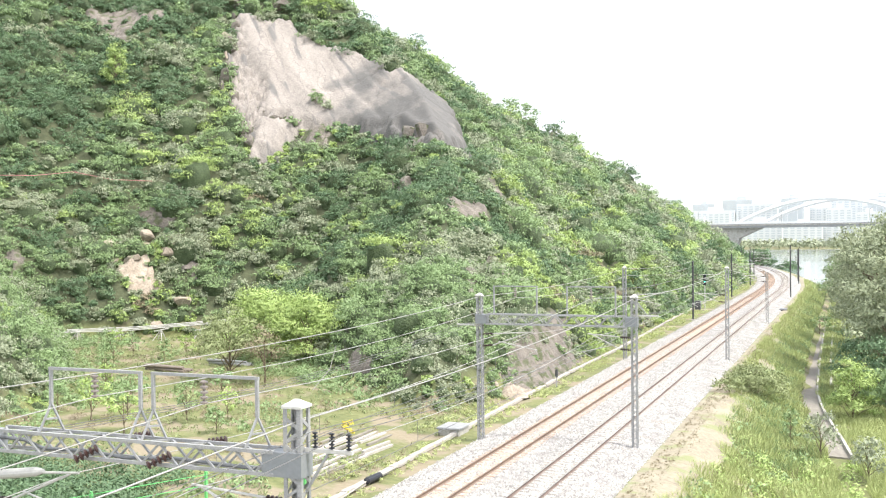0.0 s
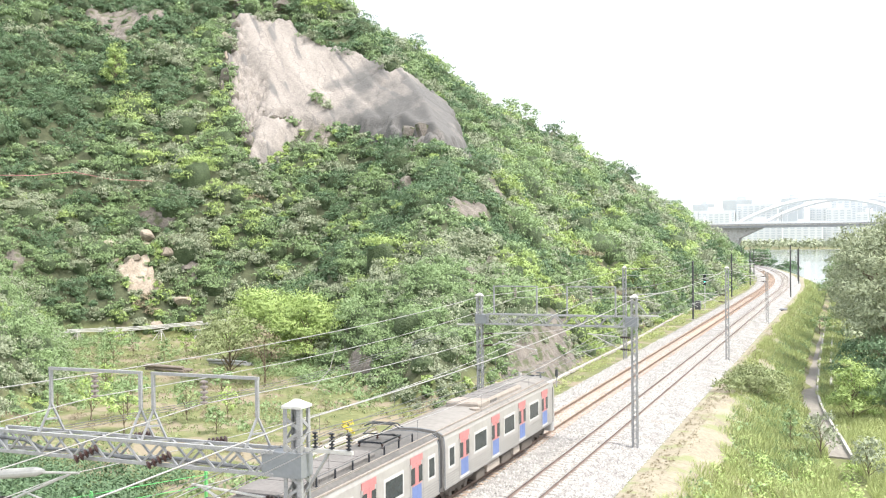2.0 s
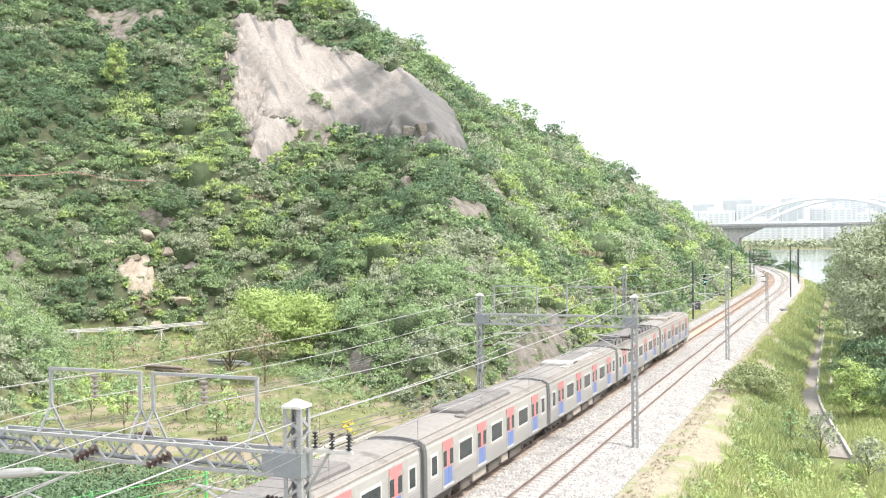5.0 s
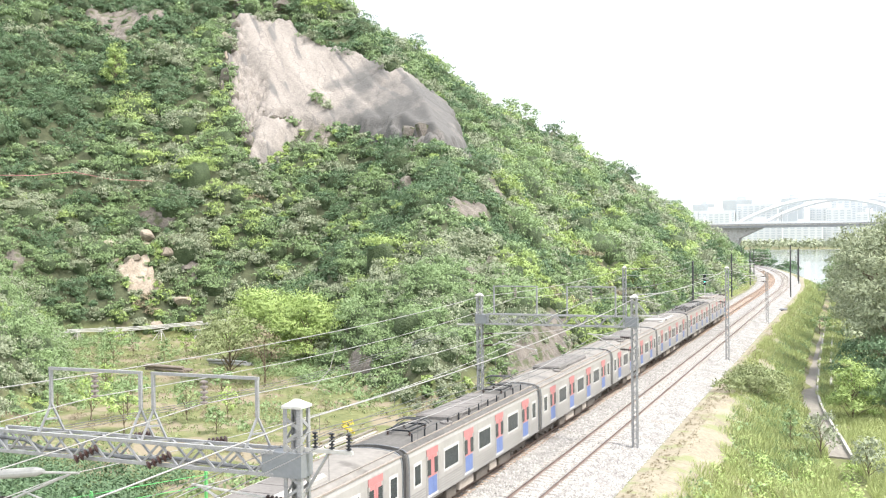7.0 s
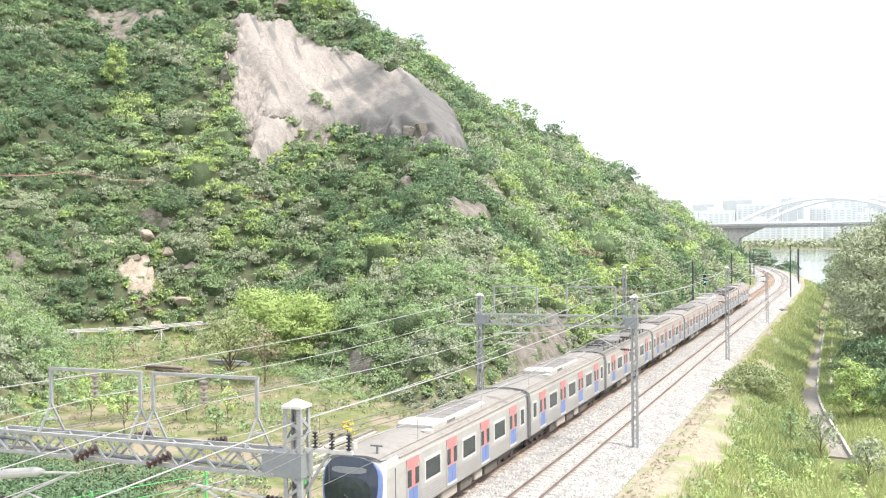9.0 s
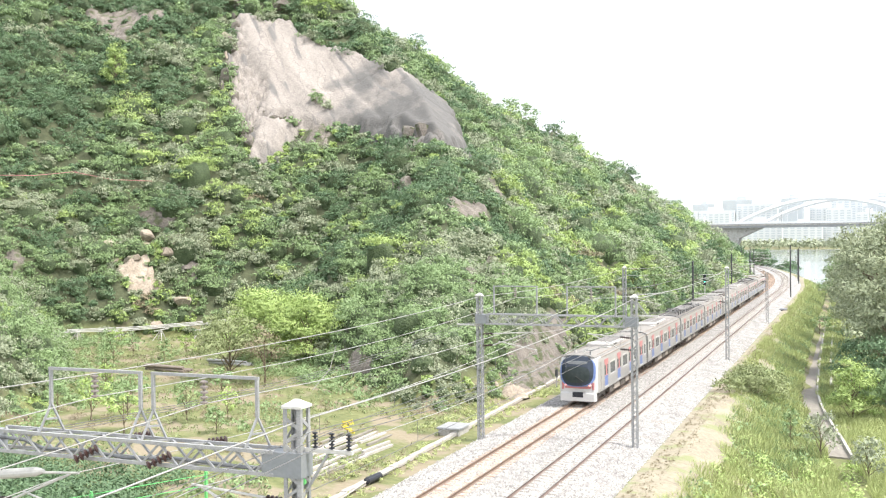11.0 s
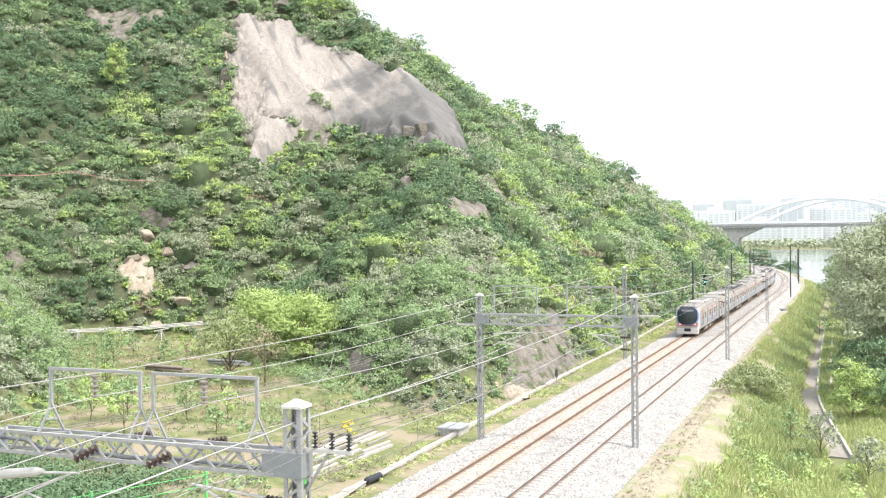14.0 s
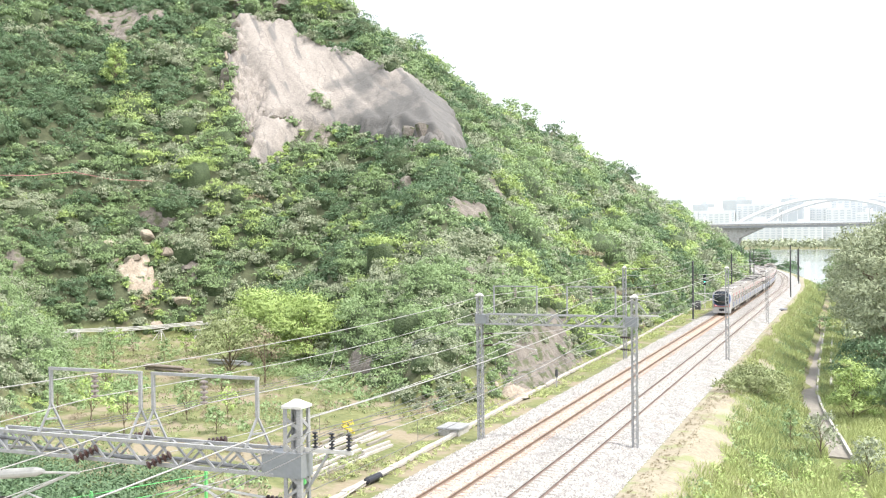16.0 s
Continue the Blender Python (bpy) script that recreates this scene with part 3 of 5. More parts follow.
rock_sheet(oval(-41.9, 131.8, 7.1, 1.0, 135), 0.6, M_ROCKDULL, "rock_outcrop", "bare grey granite patch between shrubs")
rock_sheet(oval(-69.2, 121.5, 1.9, 0.7, 139), 0.6, M_ROCKDULL, "rock_outcrop", "bare grey granite patch between shrubs")
rock_sheet(oval(-88.6, 107.6, 1.8, 0.7, 136), 0.6, M_ROCKDULL, "rock_outcrop", "bare grey granite patch between shrubs")
rock_sheet(oval(-63.6, 148.6, 2.6, 1.8, 152), 0.6, M_ROCKDULL, "rock_outcrop", "bare grey granite patch between shrubs")
rock_sheet(oval(-78.8, 121.1, 5.5, 0.9, -156), 0.3, M_DRYPATH, "bare_ledge", "bare earthy ledge with sparse grass")


BOULDERS = [(-96.0, 173.5, 1.7), (-86.5, 175.5, 1.9), (-78.4, 123.2, 1.3), (-82.7, 119.3, 1.2), (-67.4, 116.8, 1.1), (-44.6, 145.2, 1.7), (-41.5, 142.6, 1.5), (-69.8, 120.9, 0.9), (-38.8, 129.9, 1.1), (-17.5, 97.7, 1.2)]
for _x, _y, _w in BOULDERS:
    ROCKS.append((oval(_x + 0.6 * _w, _y - 0.5 * _w, 1.3 * _w, 1.2 * _w, 0),))


def bare(x, y):
    b = np.zeros(np.shape(x), bool)
    for outline, *_ in ROCKS:
        b |= in_outline(x, y, outline)
    return b


UPHILL = (-0.75, 0.66)


def shrub_sites():
    """Middles and radii of shrubs that crowd each other without merging."""
    rng = np.random.RandomState(11)
    n = 110000
    x, y = -6 - 139 * rng.uniform(size=n), 30 + 345 * rng.uniform(size=n) ** 1.1
    d = foot_distance(x, y)
    crest = np.interp(y, CREST_Y, CREST_Z)
    keep = (d > -0.3) & (0.88 * d < crest + 4) & ~(bare(x, y) & (in_outline(x, y, SLAB) | (rng.uniform(size=n) < 0.93))) & (x > 12 - 1.15 * y)
    x, y, d = x[keep], y[keep], d[keep]
    r = (0.9 + 2.0 * rng.uniform(size=len(x))) * np.where(rng.uniform(size=len(x)) < 0.3, 1.75, 1)
    r = r * np.interp(y, [50, 110, 160, 220, 300], [0.75, 0.9, 1.05, 1.15, 1.2]) * (0.5 + 0.45 * np.clip(d / 5, 0, 1))
    # only low growth at the lower edge of bare rock
    for reach, k in ((2.0, 0.4), (4.0, 0.55), (6.0, 0.8)):
        r = np.where(bare(x + UPHILL[0] * reach, y + UPHILL[1] * reach), np.minimum(r, 2.0 * k), r)
    ax, ay, ar = np.empty(9000), np.empty(9000), np.empty(9000)
    m = 0
    for i in range(len(x)):
        if m == 9000:
            break
        near = (ax[:m] - x[i]) ** 2 + (ay[:m] - y[i]) ** 2 < (0.48 * (ar[:m] + r[i])) ** 2
        if not near.any():
            ax[m], ay[m], ar[m] = x[i], y[i], r[i]
            m += 1
    return ax[:m].copy(), ay[:m].copy(), ar[:m].copy(), rng


BULGE = np.array((0.42, -0.37, 0.83))


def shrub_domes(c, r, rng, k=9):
    """Lumpy domes that bulge out of the slope: the dense inside of each shrub, coloured dark as shade."""
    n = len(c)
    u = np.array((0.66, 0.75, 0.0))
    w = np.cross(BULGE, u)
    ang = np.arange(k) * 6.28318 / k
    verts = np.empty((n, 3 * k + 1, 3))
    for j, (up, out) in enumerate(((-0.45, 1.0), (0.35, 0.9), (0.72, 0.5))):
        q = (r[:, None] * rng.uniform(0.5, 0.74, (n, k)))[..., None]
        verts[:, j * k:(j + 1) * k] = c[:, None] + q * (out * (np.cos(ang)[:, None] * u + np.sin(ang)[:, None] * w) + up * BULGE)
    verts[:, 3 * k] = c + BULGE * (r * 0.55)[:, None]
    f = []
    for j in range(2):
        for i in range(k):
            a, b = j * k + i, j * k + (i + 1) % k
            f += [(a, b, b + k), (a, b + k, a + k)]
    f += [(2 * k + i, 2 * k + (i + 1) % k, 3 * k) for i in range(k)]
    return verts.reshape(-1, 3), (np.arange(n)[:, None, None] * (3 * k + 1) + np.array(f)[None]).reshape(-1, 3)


def hill_bushes():
    x, y, r, rng = shrub_sites()
    z = ground_height(x, y) + 0.05 * r
    pick = waves(x, y, 44, 21) * 0.55 + waves(x, y, 16, 22) * 0.4 + rng.normal(size=len(x)) * 0.46
    pick = pick + 0.12 - 1.1 * np.clip((z - 18) / 14, 0, 1) * np.clip((-94 - x) / 12, 0, 1) - 0.05 * np.clip((y - 200) / 60, 0, 1)
    pick = np.where(y < 108, np.clip(pick, -0.35, 0.5 + 0.3 * rng.uniform(size=len(x))), pick)
    kinds = [("dark_shrubs", M_LEAFDARK, "dense dark green shrubs on the hillside", pick < -0.4),
             ("green_shrubs", M_LEAF, "mid-green leafy shrubs covering the hillside", (pick >= -0.4) & (pick < 0.2)),
             ("greyish_shrubs", M_LEAFGREY, "dull grey-green scrub on the hillside", (pick >= 0.2) & (pick < 0.74)),
             ("lime_shrubs", M_LEAFLIME, "bright yellow-green young shrubs on the hillside", (pick >= 0.74) & (pick < 1.5)),
             ("dry_scrub", M_LEAFDRY, "brown dry twigs between the shrubs", pick >= 1.5)]
    pads = 18
    for name, material, label, sel in kinds:
        c, rr = np.stack([x[sel], y[sel], z[sel]], 1), r[sel]
        n = len(c)
        # flat sprays of foliage in tiers all over each shrub
        d = rng.normal(size=(n, pads, 3))
        d /= np.linalg.norm(d, axis=2)[..., None]
        side = d @ BULGE
        d = np.where((side < -0.1)[..., None], d - 2 * side[..., None] * BULGE, d)
        pc = (c[:, None] + d * (rr[:, None] * rng.uniform(0.55, 0.95, (n, pads)))[..., None]).reshape(-1, 3)
        pr = (rr[:, None] * rng.uniform(0.26, 0.46, (n, pads))).ravel()
        ph = pr * rng.uniform(0.45, 0.8, len(pr))
        # the top of the hill is farther off and coarser
        leaf = np.interp(pc[:, 1], [40, 80, 110, 170, 240, 330], [0.09, 0.105, 0.14, 0.2, 0.25, 0.31]) * np.where(pc[:, 2] > 66, 2.2, 1.0)
        v, f = leaf_cloud(pc, pr, ph, 1.65 if name != "dry_scrub" else 1.3, leaf, rng, slim=0.45, shell=0.6, three=True)
        raw_mesh(name, v, f, material, label, "shrubs", "stuff")
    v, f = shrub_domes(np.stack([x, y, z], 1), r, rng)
    raw_mesh("shrub_shade_cores", v, f, M_SHADECORE, "dark cores inside the shrubs, inner shade put into their colour", "shrubs", "stuff")


hill_bushes()


# ---- overhead line structures ----
def lattice_mast(mast, height, width=0.36, base_z=-0.6, step=0.4, steel=None, heavy=1.0, split=False):
    """Four angle legs with zigzag lacing on each face, on a concrete foot, under a small cap."""
    steel = steel or M_GALV
    w = width / 2
    for sx in (-1, 1):
        for sy in (-1, 1):
            s = Shape()
            s.box((sx * w - (0.07 * heavy if sx > 0 else 0), sy * w - 0.012, base_z), (sx * w + (0 if sx > 0 else 0.07 * heavy), sy * w + 0.012, height))
            s.box((sx * w - 0.012, sy * w - (0.07 * heavy if sy > 0 else 0), base_z), (sx * w + 0.012, sy * w + (0 if sy > 0 else 0.07 * heavy), height))
            part("leg", s, steel, mast)
    lace = Shape()
    n = int((height - base_z - 0.3) / step)
    for k in range(n):
        z0, z1 = base_z + 0.3 + k * step, base_z + 0.3 + (k + 1) * step
        a = -1 if k % 2 else 1
        for s in (-1, 1):
            lace.bar((a * w, s * w, z0), (-a * w, s * w, z1), 0.055 * heavy, 0.012, up=(0, s, 0))
            lace.bar((s * w, a * w, z0), (s * w, -a * w, z1), 0.055 * heavy, 0.012, up=(s, 0, 0))
        if split:
            part("lacing_tier", lace, steel, mast)
            lace = Shape()
    if not split:
        part("lacing", lace, steel, mast)["kind"] = "stuff"
    part("footing", Shape().box((-0.32, -0.32, base_z - 0.6), (0.32, 0.32, base_z + 0.12), 0.04), M_CONCRETE, mast, "pale concrete footing")
    c = w + 0.04
    part("cap", Shape().box((-c, -c, height), (c, c, height + 0.06)).loft([[(-c, -c, height + .06), (c, -c, height + .06), (c, c, height + .06), (-c, c, height + .06)],
         [(-.05, -.05, height + .2), (.05, -.05, height + .2), (.05, .05, height + .2), (-.05, .05, height + .2)]]), M_CAP, mast, "pale pyramid cap")


def truss_beam(thing_, x0, x1, zb, zt, depth=0.5, panel=0.55, steel=None):
    steel = steel or M_GALV
    h = depth / 2
    for y in (-h, h):
        for z in (zb, zt):
            part("chord", Shape().bar((x0, y, z), (x1, y, z), 0.085, 0.085), steel, thing_)
    n = int((x1 - x0) / panel)
    p = (x1 - x0) / n
    for y in (-h, h):
        for k in range(n):
            a, b = (zb, zt) if k % 2 else (zt, zb)
            part("diagonal", Shape().bar((x0 + k * p, y, a), (x0 + (k + 1) * p, y, b), 0.05, 0.05), steel, thing_)
    for z in (zb, zt):
        for k in range(n):
            a, b = (-h, h) if k % 2 else (h, -h)
            part("diagonal", Shape().bar((x0 + k * p, a, z), (x0 + (k + 1) * p, b, z), 0.05, 0.04), steel, thing_)


def insulator(parent, p, q, material, radius=0.09, sheds=6, name="insulator"):
    """A string of sheds between two points."""
    p, q = Vector(p), Vector(q)
    pts, rad = [], []
    for k in range(sheds):
        for u, r in ((0.05, 0.35), (0.3, 1.0), (0.55, 1.0), (0.75, 0.35)):
            pts.append(p.lerp(q, (k + u) / sheds))
            rad.append(radius * r)
    part(name, Shape().tube(pts, rad, 10), material, parent, "ribbed porcelain insulator")


def hoop(portal, x0, x1, zb, zt, legs):
    """A feeder frame over the beam: two posts splayed at their feet, a cross bar, a hanging insulator."""
    s = Shape().bar((x0 - 0.05, 0, zt), (x1 + 0.05, 0, zt), 0.075, 0.075)
    part("hoop_bar", s, M_GALV, portal)
    for x in (x0, x1):
        s = Shape()
        if legs:
            mid = zb + (zt - zb) * 0.45
            s.bar((x, 0, zt), (x, 0, mid), 0.08, 0.08, up=(0, 1, 0))
            for e in (-1, 1):
                s.bar((x, 0, mid), (x + e * 0.2, e * 0.25, zb), 0.05, 0.05, up=(0, 1, 0))
            s.bar((x - 0.1, -0.125, zb + 0.35), (x + 0.1, 0.125, zb + 0.35), 0.05)
        else:
            s.bar((x, 0, zt), (x, 0, zb), 0.09, 0.09, up=(0, 1, 0))
        part("hoop_post", s, M_GALV, portal)
    m = (x0 + x1) / 2
    insulator(portal, (m, 0, zt - 0.1), (m, 0, zt - 0.75), M_INSGREY, 0.1, 5)


def cantilever(parent, x_mast, x_wire, z_top=6.7, z_low=5.75, y=0.0):
    """The bracket of tubes that holds the contact line over a track."""
    side = 1 if x_wire > x_mast else -1
    a = x_mast + side * 0.2
    insulator(parent, (a, y, z_top - 0.2), (a + side * 0.7, y, z_top - 0.15), M_PORCELAIN, 0.085, 6)
    insulator(parent, (a, y, z_low), (a + side * 0.7, y, z_low + 0.05), M_PORCELAIN, 0.085, 6)
    part("bracket_tube", Shape().tube([(a + side * 0.7, y, z_top - 0.15), (x_wire + side * 0.3, y, z_top)], 0.035), M_CAP, parent)
    part("bracket_tube", Shape().tube([(a + side * 0.7, y, z_low + 0.05), (x_wire, y, z_top - 0.05)], 0.035), M_CAP, parent)
    part("registration_arm", Shape().tube([(a + side * 1.1, y, z_low + 0.3), (x_wire + side * 0.6, y, 5.55)], 0.028), M_CAP, parent)
    part("steady_arm", Shape().tube([(x_wire + side * 0.6, y, 5.55), (x_wire, y, 5.22)], 0.02), M_CAP, parent)


def portal_frame(y, x_left, x_right, z_beam, z_top, hoops, near=False):
    p = thing("catenary_portal", "grey lattice steel portal spanning both tracks with feeder frames", "catenary portal", "catenary portals", (0, y, 0))
    for x in (x_left, x_right):
        m = new("mast")
        m.parent = p
        m.matrix_basis = Matrix.Translation((x, 0, 0))
        lattice_mast(m, z_top, 0.46 if near else 0.36, steel=M_GALV, step=0.33 if near else 0.4, heavy=1.4 if near else 1.0, split=near)
        collar = Shape().box((-0.24, -0.24, z_beam[0] + 0.05), (0.55, 0.24, z_beam[1] - 0.05))
        if x == x_right:
            collar = Shape().box((-0.82, -0.28, z_beam[0]), (0.27, 0.28, z_beam[1])) if near else Shape().box((-0.55, -0.24, z_beam[0] + 0.05), (0.24, 0.24, z_beam[1] - 0.05))
        part("gusset", collar, M_PLATE, m, "grey steel gusset box")
    truss_beam(p, x_left + 0.5, x_right - 0.5, z_beam[0] + 0.04, z_beam[1] - 0.02)
    for x0, x1 in hoops:
        hoop(p, x0, x1, z_beam[1], z_beam[1] + (1.7 if near else 1.8), near)
    # outrigger with standing insulators
    part("outrigger", Shape().bar((x_right, 0, z_beam[1] + 0.05), (x_right + 1.5, 0, z_beam[1] + 0.05), 0.09), M_CAP, p)
    part("outrigger_strut", Shape().bar((x_right + 0.15, 0, (z_beam[0] - 0.5) if near else z_top - 0.2), (x_right + 0.85, 0, z_beam[1]), 0.06, up=(0, 1, 0)), M_GALV, p)
    if near:
        for x in (0.5, 0.95, 1.4):
            insulator(p, (x_right + x, 0, z_beam[1] + 0.1), (x_right + x, 0, z_beam[1] + 0.52), M_DARK, 0.07, 5)
    part("side_arm", Shape().bar((x_left - 1.6, 0, z_beam[0] - 0.05), (x_left, 0, z_beam[0] - 0.05), 0.1), M_CAP, p)
    cantilever(p, x_left, 0.0)
    cantilever(p, x_right, SPACING)
    return p


NEAR_Y = 21.0
near = portal_frame(NEAR_Y, -2.95, 6.95, (7.15, 7.75), 8.8, [(-0.6, 2.35), (2.75, 5.85)], True)
for x in (0.65, 2.95):
    insulator(near, (x, -0.55, 7.2), (x + 0.55, -0.25, 7.5), M_PORCELAIN, 0.115, 5)
    insulator(near, (x + 1.2, 0.35, 7.7), (x + 1.7, 0.5, 7.78), M_PORCELAIN, 0.115, 5)
part("bracket_sleeve", Shape().tube([(-2.7, 0, 6.42), (-1.2, 0, 6.62), (-0.9, 0, 6.66)], [0.14, 0.13, 0.05], 12), M_CAP, near, "thick pale sleeve on the bracket tube")
part("feeder_cable", Shape().tube([(-2.8, 0.0, 7.5), (-1.6, 0.05, 7.45), (-0.9, 0, 7.28), (0.6, 0.05, 7.3), (1.8, 0, 7.22), (3.4, 0.05, 7.3), (5.8, 0, 7.24)], 0.05), M_BOXGREY, near, "drooping grey feeder cable")
portal_frame(62.0, -3.3, 6.85, (7.15, 7.85), 9.0, [(-2.3, 0.6), (2.6, 5.7)])


def single_mast(x, y, height, reach, lattice=True, label="grey lattice catenary mast beside the track"):
    s = float(track_shift(y))
    p = thing("catenary_mast", label, "catenary mast", "catenary masts", (x + s, y, 0))
    if lattice:
        lattice_mast(p, height)
    else:
        part("post", Shape().bar((0, 0, -0.7), (0, 0, height), 0.26, 0.26, up=(0, 1, 0)), M_GALVDARK, p, "dark steel post")
        part("footing", Shape().box((-0.3, -0.3, -1.2), (0.3, 0.3, -0.45), 0.04), M_CONCRETE, p)
    cantilever(p, 0.0, reach - x)
    return p


single_mast(7.2, 109, 9.3, SPACING)
single_mast(-3.2, 107, 9.4, 0.0)
single_mast(7.55, 158, 7.2, SPACING)
single_mast(-3.9, 162, 8.8, 0.0, False, "dark steel catenary mast beside the hill")
for x, y, h in ((7.4, 224, 10.5), (-4.4, 222, 8.8), (-4.6, 274, 8.6), (7.4, 283, 9.0), (7.4, 300, 8.5), (-4.6, 318, 8.5), (7.2, 345, 8.6), (-4.6, 362, 8.4), (-4.6, 405, 8.4)):
    single_mast(x, y, h, 0.0 if x < 0 else SPACING, False, "dark slender steel mast on the bend")


# ---- wires ----
def wire(name, pts, radius, material, label, sag=0.5, droppers=None):
    """A wire that sags between supports."""
    path = []
    for a, b in zip(pts, pts[1:]):
        a, b = Vector(a), Vector(b)
        for k in range(8):
            u = k / 8
            q = a.lerp(b, u)
            q.z -= 4 * sag * u * (1 - u)
            path.append(q)
    path.append(Vector(pts[-1]))
    return solid(name, Shape().tube(path, radius, 5), material, label, "wire", "overhead wires")


SUPPORTS = [-30, 21, 62, 108, 160, 224, 280, 330]


def along(x, z, ys, dx=None):
    return [(x + (dx[i] if dx else 0) + float(track_shift(y)), y, z) for i, y in enumerate(ys)]


for c in (0.0, SPACING):
    zig = [0.2 * (-1) ** i for i in range(len(SUPPORTS))]
    wire("messenger_wire", along(c, 6.6, SUPPORTS, zig), 0.014, M_WIRE, "sagging messenger wire over the track", 0.7)
    wire("contact_wire", along(c, 5.2, SUPPORTS, zig), 0.012, M_WIREDARK, "level contact wire over the track", 0.02)
    for a, b, za, zb in zip(SUPPORTS, SUPPORTS[1:], zig, zig[1:]):
        if a >= 160:
            break
        for k in range(1, 6):
            u = k / 6
            y = a + (b - a) * u
            x = c + za + (zb - za) * u + float(track_shift(y))
            solid("dropper", Shape().bar((x, y, 5.2), (x, y, 6.6 - 4 * 0.7 * u * (1 - u)), 0.012, up=(0, 1, 0)), M_WIREDARK, "thin dropper between messenger and contact wire", "wire", "droppers")
wire("earth_wire", [(-3.0, -30, 8.9), (-2.95, 21, 8.75), (-3.3, 62, 8.95), (-3.2, 107, 9.35), (-3.9, 162, 8.7), (-4.4, 222, 8.7)], 0.018, M_WIRE, "pale earth wire along the mast tops", 0.35)
wire("earth_wire", [(7.0, -30, 8.6), (6.95, 21, 8.45), (6.85, 62, 8.95), (7.2, 109, 9.2), (7.5, 158, 7.1), (7.4, 224, 9.6)], 0.02, M_WIRE, "pale earth wire along the mast tops", 0.35)
wire("feeder_wire", [(0.9, -30, 8.8), (0.85, 21, 8.75), (-0.85, 62, 8.9), (-3.0, 107, 8.6), (-3.7, 162, 8.0)], 0.014, M_WIRE, "bare feeder wire under the frames", 0.5)
wire("feeder_wire", [(4.3, -30, 8.8), (4.3, 21, 8.75), (4.15, 62, 8.9), (7.0, 109, 8.6), (7.4, 158, 7.0)], 0.014, M_WIRE, "bare feeder wire under the frames", 0.5)
for k, x in enumerate((0.5, 0.95, 1.4)):
    wire("feeder_wire", [(6.95 + x, -30, 8.3), (6.95 + x, 21, 8.28), (6.85 + x * 0.9, 62, 8.0), (7.2 + x * 0.7, 109, 7.9)], 0.011, M_WIREDARK, "bare feeder wire on standing insulators", 0.6)
for k in range(3):
    wire("feeder_wire", [(-3.5 - 0.4 * k, -30, 7.2), (-3.5 - 0.4 * k, 21, 7.15), (-3.9 - 0.4 * k, 62, 7.15), (-3.5 - 0.2 * k, 107, 7.2), (-4.1, 162, 7.2)], 0.012, M_WIREDARK, "dark feeder wire on the side arms", 0.7)


# ---- the train ----
SIDE = [(1.47, 0.90), (1.54, 0.95), (1.56, 1.05), (1.56, 2.9), (1.53, 3.3), (1.46, 3.52)]
TOP = [(1.46, 3.52), (1.36, 3.62), (1.1, 3.72), (0.6, 3.79), (0.0, 3.81)]
HALF = 9.72
ROOF_UNIT_Y = -1.7
DOORS = (-7.05, -2.35, 2.35, 7.05)
WINDOWS = (-4.7, 0.0, 4.7)


def mirrored(points):
    return points + [(-x, z) for x, z in points[::-1]]


def panel(x, y0, y1, z0, z1, thick=0.02):
    """A thin proud panel on the car's side; x is the side's sign."""
    return Shape().box((min(x * 1.555, x * (1.56 + thick)), y0, z0), (max(x * 1.555, x * (1.56 + thick)), y1, z1))


def car_door(car, side, y):
    d = new("door")
    d.parent = car
    part("frame", panel(side, y - 0.74, y + 0.74, 1.06, 3.02, 0.006), M_BEADS, d)
    part("header", panel(side, y - 0.66, y + 0.66, 2.98, 3.28, 0.012), M_CORAL, d, "coral panel over the door")
    for e in (-1, 1):
        a, b = (y - 0.64, y - 0.008) if e < 0 else (y + 0.008, y + 0.64)
        leaf = part("door_leaf", panel(side, a, b, 1.1, 2.97, 0.010), M_STEELBODY, d, "stainless sliding door leaf")
        i, o = (y - 0.008 - 0.5, y - 0.008) if e < 0 else (y + 0.008, y + 0.5)
        part("upper_panel", panel(side, i, o, 2.0, 2.97, 0.016), M_CORAL, leaf, "coral upper panel of the door")
        part("lower_panel", panel(side, i, o, 1.2, 1.98, 0.017), M_BLUE, leaf, "blue lower panel of the door")
        part("kick_plate", panel(side, a, b, 1.08, 1.2, 0.02), M_TRAINWHITE, leaf, "white strip at the door's foot")
        m = y + e * 0.4
        part("door_glass", panel(side, m - 0.2, m + 0.2, 2.08, 2.8, 0.022), M_GLASS, leaf, "dark tinted door window")


def car_window(car, side, y, w, z0=1.98, z1=2.82):
    g = new("window")
    g.parent = car
    part("surround", panel(side, y - w / 2 - 0.13, y + w / 2 + 0.13, z0 - 0.13, z1 + 0.13, 0.012), M_TRAINWHITE, g, "white window surround")
    part("pane", panel(side, y - w / 2, y + w / 2, z0, z1, 0.018), M_GLASS, g, "dark tinted window pane")


